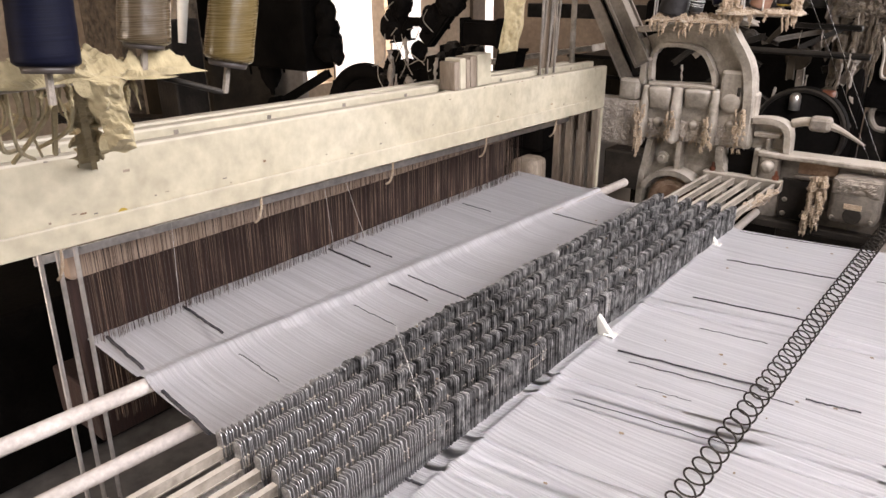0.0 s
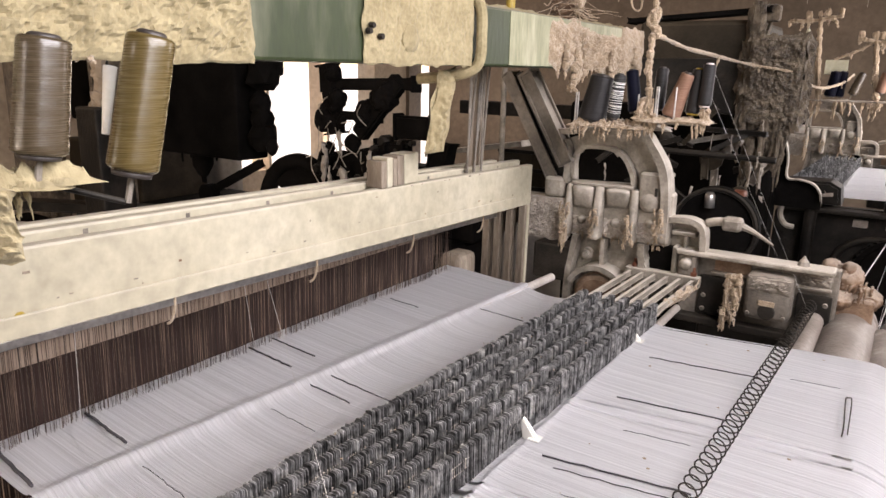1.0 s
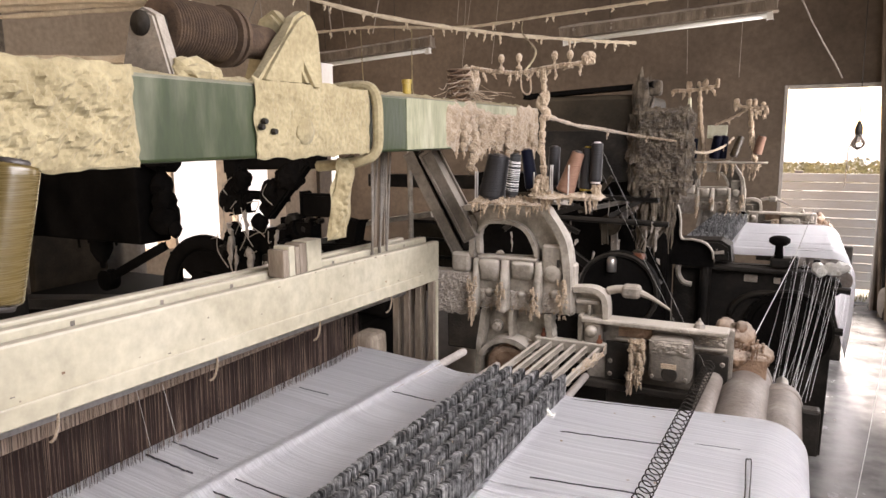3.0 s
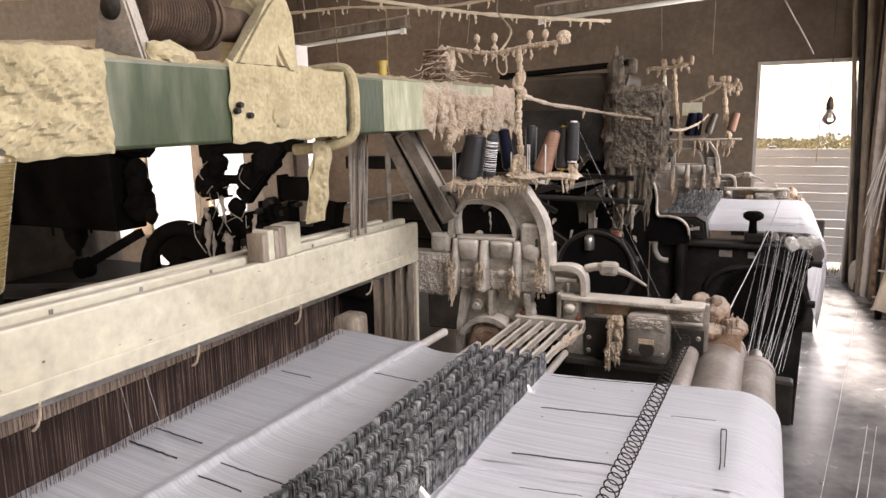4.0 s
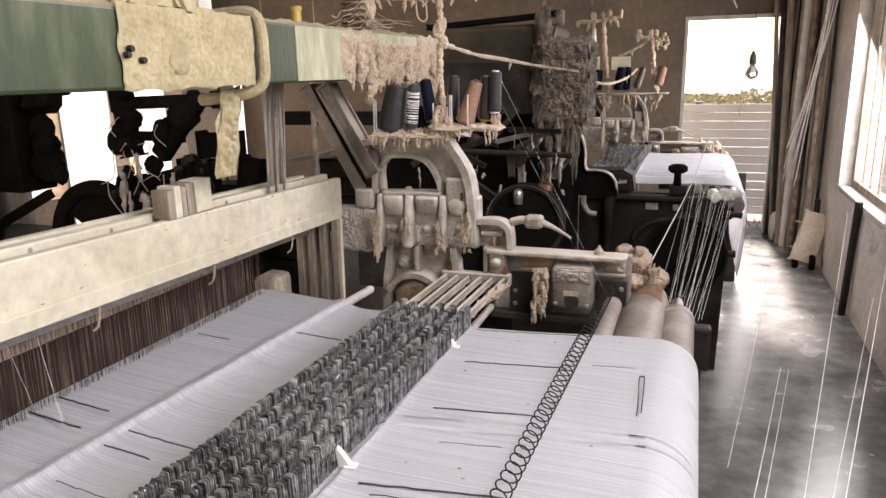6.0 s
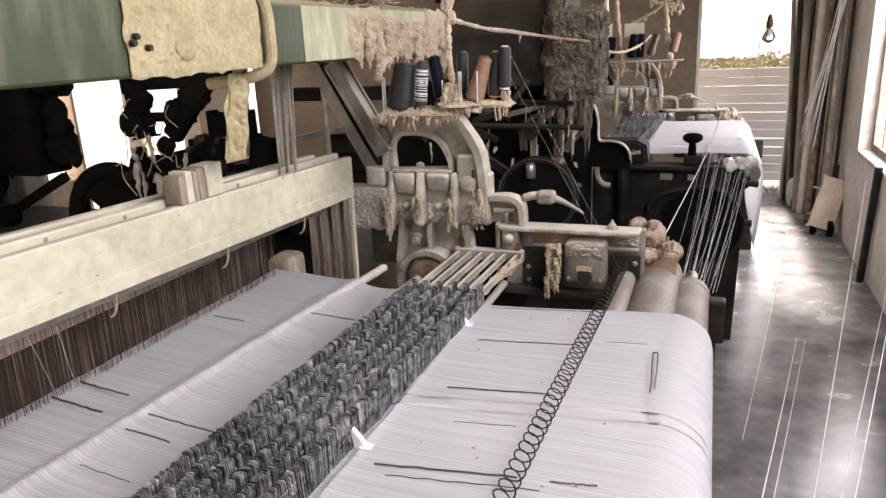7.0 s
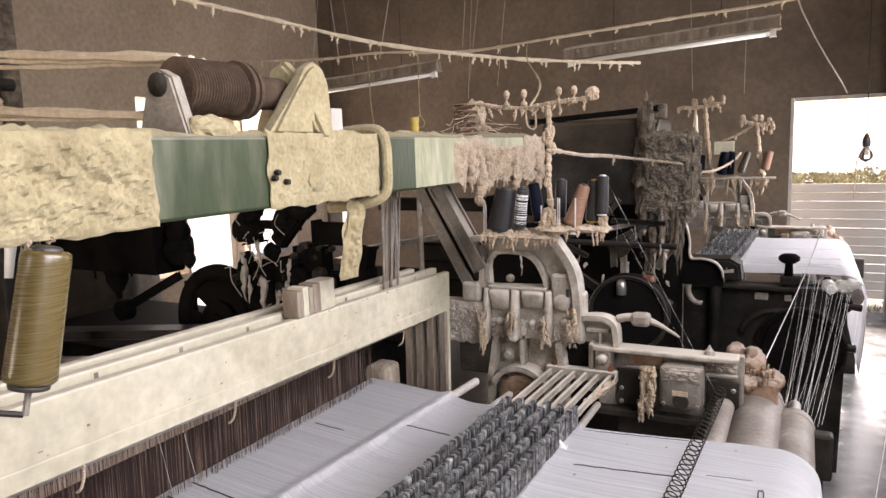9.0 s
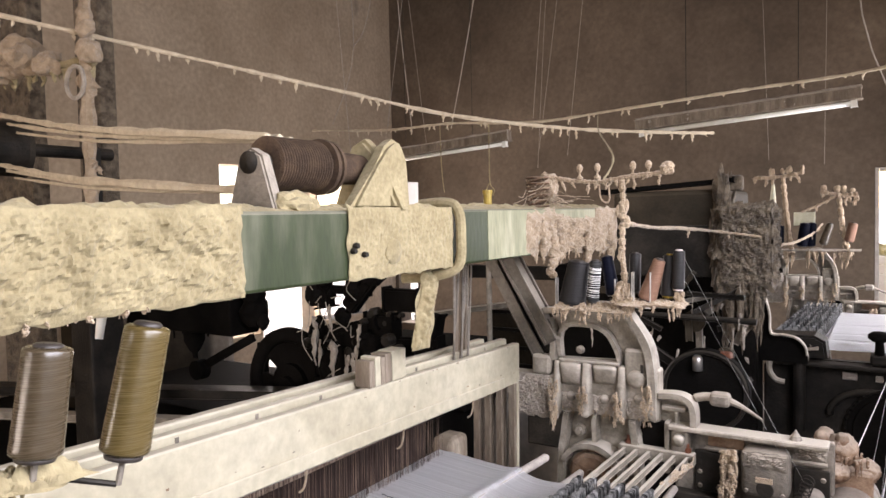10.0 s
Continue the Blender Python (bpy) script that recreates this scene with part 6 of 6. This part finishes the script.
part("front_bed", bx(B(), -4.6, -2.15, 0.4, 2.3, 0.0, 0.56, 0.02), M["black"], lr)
part("rail", beam_between(B(), (-4.3, 1.9, 0.72), (-2.3, 2.6, 0.76), 0.10, 0.05, 0.006), M["darkiron"], lr)
part("rail", beam_between(B(), (-4.0, 1.75, 0.66), (-2.1, 2.35, 0.70), 0.05, 0.04, 0.006), M["cast"], lr)
r = random.Random(51)
for i in range(20):
    c = (r.uniform(-2.45, -1.85), r.uniform(2.60, 2.75), r.uniform(0.72, 1.24))
    s = r.uniform(0.012, 0.04)
    part("nut", lathe(B(), c, (c[0], c[1] - r.uniform(0.02, 0.06), c[2]), [(0, s), (0.7, s), (1, s * 0.7)], 10), M["darkiron"], lr)
bm = B()
for i in range(16):
    p = Vector((r.uniform(-2.45, -2.05), 2.6, r.uniform(0.85, 1.3)))
    q = p + Vector((r.uniform(-0.12, 0.12), r.uniform(-0.03, 0.03), r.uniform(-0.2, 0.1)))
    tube(bm, smooth_line([p, (p + q) / 2 + Vector((r.uniform(-0.05, 0.05), 0, r.uniform(-0.05, 0.05))), q], 5), 0.0022, 5)
part("wiring", bm, M["cast"], lr, "loose dusty wires", kind="stuff")
bm = B()
for i in range(9):
    drip(bm, (r.uniform(-2.40, -2.05), 2.6, r.uniform(0.95, 1.2)), r.uniform(0.08, 0.22), r.uniform(0.006, 0.014), r)
part("lint_fringe", bm, M["lintgrey"], lr, "strings of lint", kind="stuff")

tagged(part("whitewashed_screen", bx(B(), -4.98, -4.16, 3.6, 3.66, 0.0, 1.00, 0.03), M["wall_pale"]), "low whitewashed partition behind the black loom", "partition")
pl = thing("pale_machine", "pale dusty machine bed behind the heald frames", "machine", at=(-1.9, 4.1, 0))
part("cabinet", bx(B(), -2.15, -1.35, 4.0, 4.4, 0.55, 1.0, 0.012), M["browniron"], pl)
part("bed", bx(B(), -2.3, -1.25, 3.85, 4.5, 0.0, 0.54, 0.012), M["wall_pale"], pl)
for i in range(4):
    z = 0.66 + i * 0.11
    part("shelf_edge", bx(B(), -2.16, -1.34, 3.985, 3.999, z, z + 0.022, 0.003), M["darkiron"], pl)
part("leg", cy(B(), (-1.70, 3.2, 0.0), (-1.70, 3.2, 1.5), 0.014, seg=10), M["cast"], pl)
part("tray", beam_between(B(), (-2.66, 3.98, 0.94), (-1.95, 3.98, 1.06), 0.16, 0.03, 0.004), M["cast"], pl)
part("top_rail", bx(B(), -2.4, -1.1, 3.9, 3.95, 1.22, 1.30, 0.006), M["darkiron"], pl)
far_loom = thing("row_loom", "loom standing deeper in the hall, coloured black as a silhouette", "loom", at=(-5.1, 3.4, 0))
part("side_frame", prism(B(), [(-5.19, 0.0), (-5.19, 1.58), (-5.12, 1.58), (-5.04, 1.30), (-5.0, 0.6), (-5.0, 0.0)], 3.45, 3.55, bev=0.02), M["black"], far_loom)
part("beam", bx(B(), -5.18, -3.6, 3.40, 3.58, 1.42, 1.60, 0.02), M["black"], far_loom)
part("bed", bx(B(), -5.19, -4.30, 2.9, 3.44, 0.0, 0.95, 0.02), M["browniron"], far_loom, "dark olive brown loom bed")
# Dark block added as a shaded backdrop to the near cones.
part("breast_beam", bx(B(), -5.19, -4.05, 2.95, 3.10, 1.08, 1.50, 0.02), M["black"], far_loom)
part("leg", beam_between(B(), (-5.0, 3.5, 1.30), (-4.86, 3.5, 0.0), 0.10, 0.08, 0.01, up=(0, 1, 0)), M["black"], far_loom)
part("wheel", tube(B(), [Vector((x, 3.48, z)) for x, z in arc(-4.72, 0.40, 0.20, 0.20, 0, 360, 32)], 0.025, 8), M["darkiron"], far_loom, smooth=True)
# dark columns of the hall
for x, y, w in ((-4.50, 2.35, 0.22), (-3.67, 2.35, 0.11)):
    tagged(part("hall_column", bx(B(), x - w, x + w, y - 0.05, y + 0.05, 0.0, ZC - 0.002, 0.01), M["lintdark"]), "dark dusty column of the hall", "column", "hall columns")

# ---- overhead: lint ropes, tube lamps, cords ----
rng = random.Random(60)
tagged(part("lint_rope", fuzzy_strand(B(), [(-3.35, 1.45, 2.56), (-3.0, 1.9, 2.455), (-2.67, 2.4, 2.355), (-2.35, 2.9, 2.26), (-2.02, 3.4, 2.165), (-1.55, 3.9, 2.10), (-1.13, 4.3, 2.077), (-0.9, 4.6, 2.08)], 0.010, rng, 7, 0.38), M["lint_lit"]), "sagging rope thick with hanging cream lint", "rope", "overhead ropes")
tagged(part("lint_rope", fuzzy_strand(B(), [(-3.9, 4.3, 2.32), (-3.2, 4.35, 2.27), (-2.64, 4.4, 2.275), (-2.0, 4.4, 2.225), (-1.40, 4.4, 2.25), (-0.7, 4.42, 2.29), (-0.014, 4.4, 2.325), (0.6, 4.4, 2.46)], 0.009, rng, 7, 0.30), M["lint_lit"]), "wire grown over with lint above the tube lamps", "rope", "overhead ropes")
tagged(part("lint_rope", fuzzy_strand(B(), [(-0.579, 1.94, 1.583), (-0.600, 2.30, 1.562), (-0.604, 2.62, 1.552), (-0.562, 3.0, 1.529), (-0.42, 3.12, 1.503)], 0.006, rng, 6, 0.05), M["lintpink"]), "thin lint-covered cord between the looms", "rope", "overhead ropes")
tagged(part("lint_rope", fuzzy_strand(B(), [(-0.40, 3.15, 1.47), (-0.42, 4.2, 1.43), (-0.40, 5.0, 1.45), (-0.38, 5.49, 1.50)], 0.007, rng, 6, 0.2), M["lintpink"]), "lint-covered cord by the far creel", "rope", "overhead ropes")


def tube_lamp(p, q, label):
    p, q = Vector(p), Vector(q)
    d = (q - p).normalized()
    t = thing("tube_lamp", label, "tube lamp", "hanging tube lamps", at=(p + q) / 2)
    part("housing", beam_between(B(), p, q, 0.06, 0.055, 0.006), M["pole"], t)
    part("reflector", beam_between(B(), p - Vector((0, 0, 0.032)), q - Vector((0, 0, 0.032)), 0.11, 0.006, 0.002), M["pole"], t)
    part("glass_tube", cy(B(), p + d * 0.04 - Vector((0, 0, 0.052)), q - d * 0.04 - Vector((0, 0, 0.052)), 0.014, seg=12), M["plastic"], t, "unlit white glass tube", smooth=True)
    for s in (0.02, (q - p).length - 0.05):
        c = p + d * s
        part("socket", beam_between(B(), c - Vector((0, 0, 0.05)), c + d * 0.03 - Vector((0, 0, 0.05)), 0.03, 0.045, 0.003), M["plastic"], t)
    for s in (0.25, 0.75):
        c = p + (q - p) * s
        part("wire", cy(B(), c + Vector((0, 0, 0.028)), (c.x, c.y, ZC), 0.0022, seg=5), M["darkiron"], t)
    part("lint", fuzzy_strand(B(), [p + Vector((0, -0.02, 0.035)), (p + q) / 2 + Vector((0, -0.02, 0.032)), q + Vector((0, -0.02, 0.035))], 0.010, rng, 6, 0.25), M["lintgrey"], t)


tube_lamp((-1.37, 4.6, 2.165), (-0.127, 4.6, 2.235), "unlit dusty tube lamp hanging by wires")
tube_lamp((-3.50, 4.6, 2.10), (-2.29, 4.6, 2.175), "unlit dusty tube lamp over the middle row")

for pts, w in (([(-1.518, 4.3, 2.21), (-1.15, 3.3, 2.0), (-0.72, 2.25, 1.79), (-0.64, 1.94, 1.70)], 0.003), ([(-2.344, 4.4, 2.262), (-2.345, 4.4, 2.02), (-2.342, 4.4, 1.84), (-2.31, 4.4, 1.785), (-2.328, 4.4, 1.75), (-2.36, 4.4, 1.755), (-2.372, 4.4, 1.79), (-2.346, 4.4, 1.835)], 0.004),
               ([(-2.75, 4.4, 2.29), (-2.74, 4.4, 1.95), (-2.72, 4.4, 1.78)], 0.003)):
    tagged(part("cord", fuzzy_strand(B(), pts, w, rng, 5, 0.05), M["lint"]), "pale cord hanging from the overhead wire", "cord", "hanging cords")
for pts in ([(-0.20, 4.7, ZC), (-0.13, 4.7, 2.68), (0.22, 4.7, 1.83)], [(-3.98, 4.8, ZC), (-3.866, 4.8, 3.08), (-4.129, 4.8, 2.44)], [(-3.45, 4.8, ZC), (-3.70, 4.8, 3.32), (-3.866, 4.8, 3.08)], [(-3.45, 4.8, ZC), (-3.38, 4.8, 3.27), (-3.274, 4.8, 2.3)], [(-2.45, 4.8, ZC), (-2.697, 4.8, 3.15), (-2.90, 4.8, 2.3)]):
    tagged(part("cord", tube(B(), smooth_line(pts, 6), 0.0042, 5), M["lintgrey"]), "dusty cord slung from the roof", "cord", "slung cords")
for i in range(9):
    x, y = (rng.uniform(-3.3, -1.6), rng.uniform(3.6, 5.6)) if i < 7 else (rng.uniform(-1.5, 0.4), rng.uniform(4.7, 6.3))
    z = rng.uniform(1.85, 2.3)
    top = (x + rng.uniform(-0.35, 0.35), y, ZC)
    tagged(part("hanging_string", tube(B(), [top, ((x + top[0]) / 2 + rng.uniform(-0.03, 0.03), y, (z + ZC) / 2), (x, y, z)], 0.0016, 4), M["lintgrey"]), "thin dusty string hanging from the roof", "string", "hanging strings")

# creel post of the row behind, high at the edge
cp = thing("creel_post", "creel post clotted with pink and cream lint", "creel post", at=(-3.0, 1.9, 1.5))
part("post", fuzzy_strand(B(), [(-3.0, 1.9, 1.3), (-3.0, 1.9, 2.0), (-2.985, 1.9, 2.6), (-3.0, 1.9, 2.9)], 0.028, rng, 8, 0.2), M["lintpink"], cp)
part("arm", fuzzy_strand(B(), [(-3.7, 1.9, 2.40), (-3.35, 1.9, 2.36), (-2.93, 1.9, 2.33)], 0.02, rng, 7, 0.4), M["lint"], cp)
bm = B()
for c, s in (((-2.93, 1.88, 2.37), 0.05), ((-2.95, 1.88, 2.47), 0.04), ((-3.25, 1.88, 2.35), 0.06), ((-3.5, 1.88, 2.42), 0.09), ((-3.65, 1.88, 2.40), 0.10)):
    lump(bm, c, s, 3, 0.45, 16)
part("lint_clot", bm, M["lintpink"], cp, "ragged clots of lint", kind="stuff")
part("ring", tube(B(), [Vector((x, 1.86, z)) for x, z in arc(-3.02, 2.24, 0.07, 0.07, 0, 360, 18)], 0.010, 6), M["lintgrey"], cp)
part("base", bx(B(), -3.08, -2.92, 1.82, 1.98, 0.0, 1.3, 0.01), M["darkiron"], cp)

# bulb hanging before the doorway
bl = thing("light_bulb", "unlit glass bulb in a dark holder on a wire", "light bulb", at=(0.40, 5.85, 1.5))
part("wire", cy(B(), (0.40, 5.85, 1.60), (0.36, 5.85, ZC), 0.003, seg=6), M["darkiron"], bl)
part("holder", lathe(B(), (0.40, 5.85, 1.61), (0.40, 5.85, 1.515), [(0, 0.008), (0.25, 0.018), (0.6, 0.026), (1, 0.024)], 16), M["darkiron"], bl, "dark lamp holder", smooth=True)
part("glass", lathe(B(), (0.40, 5.85, 1.516), (0.40, 5.85, 1.41), [(0, 0.018), (0.2, 0.026), (0.45, 0.042), (0.65, 0.045), (0.85, 0.034), (0.97, 0.012), (1, 0.004)], 20), M["glass"], bl, "clear glass bulb", smooth=True)
part("strand", tube(B(), [(0.40, 5.845, 1.52), (0.365, 5.845, 1.46), (0.345, 5.845, 1.42), (0.34, 5.845, 1.15)], 0.004, 5), M["pole"], bl)

# ---- aisle wall: poles, bag, trolley ----
rng = random.Random(70)
kinds = ("pole", "darkiron", "pole", "roller", "pole", "rust", "darkiron", "pole", "cast", "pole", "darkiron")
for i in range(11):
    t = i / 10
    p = Vector((0.74 + 0.22 * t + rng.uniform(-0.015, 0.015), 6.85 - 0.75 * t + rng.uniform(-0.03, 0.03), 0.0))
    q = Vector((0.80 + 0.17 * t, 7.0 - 0.75 * t, rng.uniform(2.2, 3.0)))
    rad = rng.choice((0.012, 0.018, 0.026, 0.034))
    prof = [(0, rad)] + ([(j / 60, rad + 0.004 * (j % 2)) for j in range(1, 60)] if i in (3, 6) else [(0.5, rad * 0.96)]) + [(1, rad * 0.9)]
    tagged(part("leaning_pole", lathe(B(), p, q, prof, 12), M[kinds[i]]), "ribbed rod leaning on the wall by the door" if i in (3, 6) else "long weathered pole leaning by the door", "pole", "poles by the door")
for i in range(9):
    p = Vector((rng.uniform(0.74, 0.84), 6.5, rng.uniform(0.4, 0.9)))
    q = Vector((rng.uniform(0.90, 0.99), 6.1, rng.uniform(2.2, 2.9)))
    tagged(part("slack_yarn", tube(B(), smooth_line([p, (p + q) / 2 + Vector((0.03, 0, 0.0)), q], 6), rng.choice((0.002, 0.003, 0.005)), 5), M["thread"]), "pale yarn strung across the poles", "yarn", "yarns across the poles")
for p, q, rad, mt in (((0.735, 6.86, 0.0), (0.585, 6.98, 2.6), 0.020, "pole"), ((0.76, 6.80, 0.0), (0.640, 6.95, 2.7), 0.026, "darkiron"), ((0.78, 6.74, 0.0), (0.70, 6.90, 2.6), 0.030, "pole")):
    tagged(part("leaning_pole", lathe(B(), p, q, [(0, rad), (0.5, rad * 0.95), (1, rad * 0.9)], 12), M[mt]), "long weathered pole leaning across the door jamb", "pole", "poles by the door")
tagged(part("white_sack", lump(B(), (0.76, 6.80, 0.145), (0.06, 0.06, 0.145), 3, 0.12, 10), M["wall_pale"], smooth=True), "small white sack standing by the door", "sack")
tr = thing("hand_trolley", "tilted pale board on small black wheels by the wall", "trolley", at=(0.93, 5.95, 0))
part("board", beam_between(B(), (0.86, 5.90, 0.06), (0.95, 5.98, 0.42), 0.16, 0.05, 0.01, up=(0, 1, 0)), M["lampwhite"], tr)
part("wheel", lathe(B(), (0.91, 5.88, 0.06), (0.95, 5.88, 0.06), [(0, 0.05), (0.2, 0.058), (0.8, 0.058), (1, 0.05)], 20), M["black"], tr)
part("wheel", lathe(B(), (0.80, 5.92, 0.05), (0.84, 5.92, 0.05), [(0, 0.04), (0.2, 0.048), (0.8, 0.048), (1, 0.04)], 20), M["black"], tr)
part("frame_bar", cy(B(), (0.78, 5.95, 0.16), (0.98, 6.0, 0.13), 0.008, seg=8), M["steel"], tr)
part("frame_bar", cy(B(), (0.80, 5.95, 0.36), (0.98, 6.0, 0.32), 0.008, seg=8), M["steel"], tr)
part("post", bx(B(), 0.925, 0.965, 6.0, 6.04, 0.10, 0.52, 0.005), M["darkiron"], tr)
tagged(part("wall_pipe", cy(B(), (0.965, 4.86, 0.0), (0.975, 4.80, 0.72), 0.022, seg=12), M["darkiron"]), "dark pipe standing against the aisle wall", "pipe")
bm = B()
for i in range(26):
    c = (rng.uniform(0.2, 0.95), rng.uniform(2.2, 6.6), 0.002)
    lump(bm, c, (rng.uniform(0.003, 0.011), rng.uniform(0.003, 0.011), 0.003), 1, 0.5, 50)
tagged(part("floor_lint", bm, M["lintgrey"]), "scraps of grey lint lying on the concrete floor", "lint", kind="stuff")
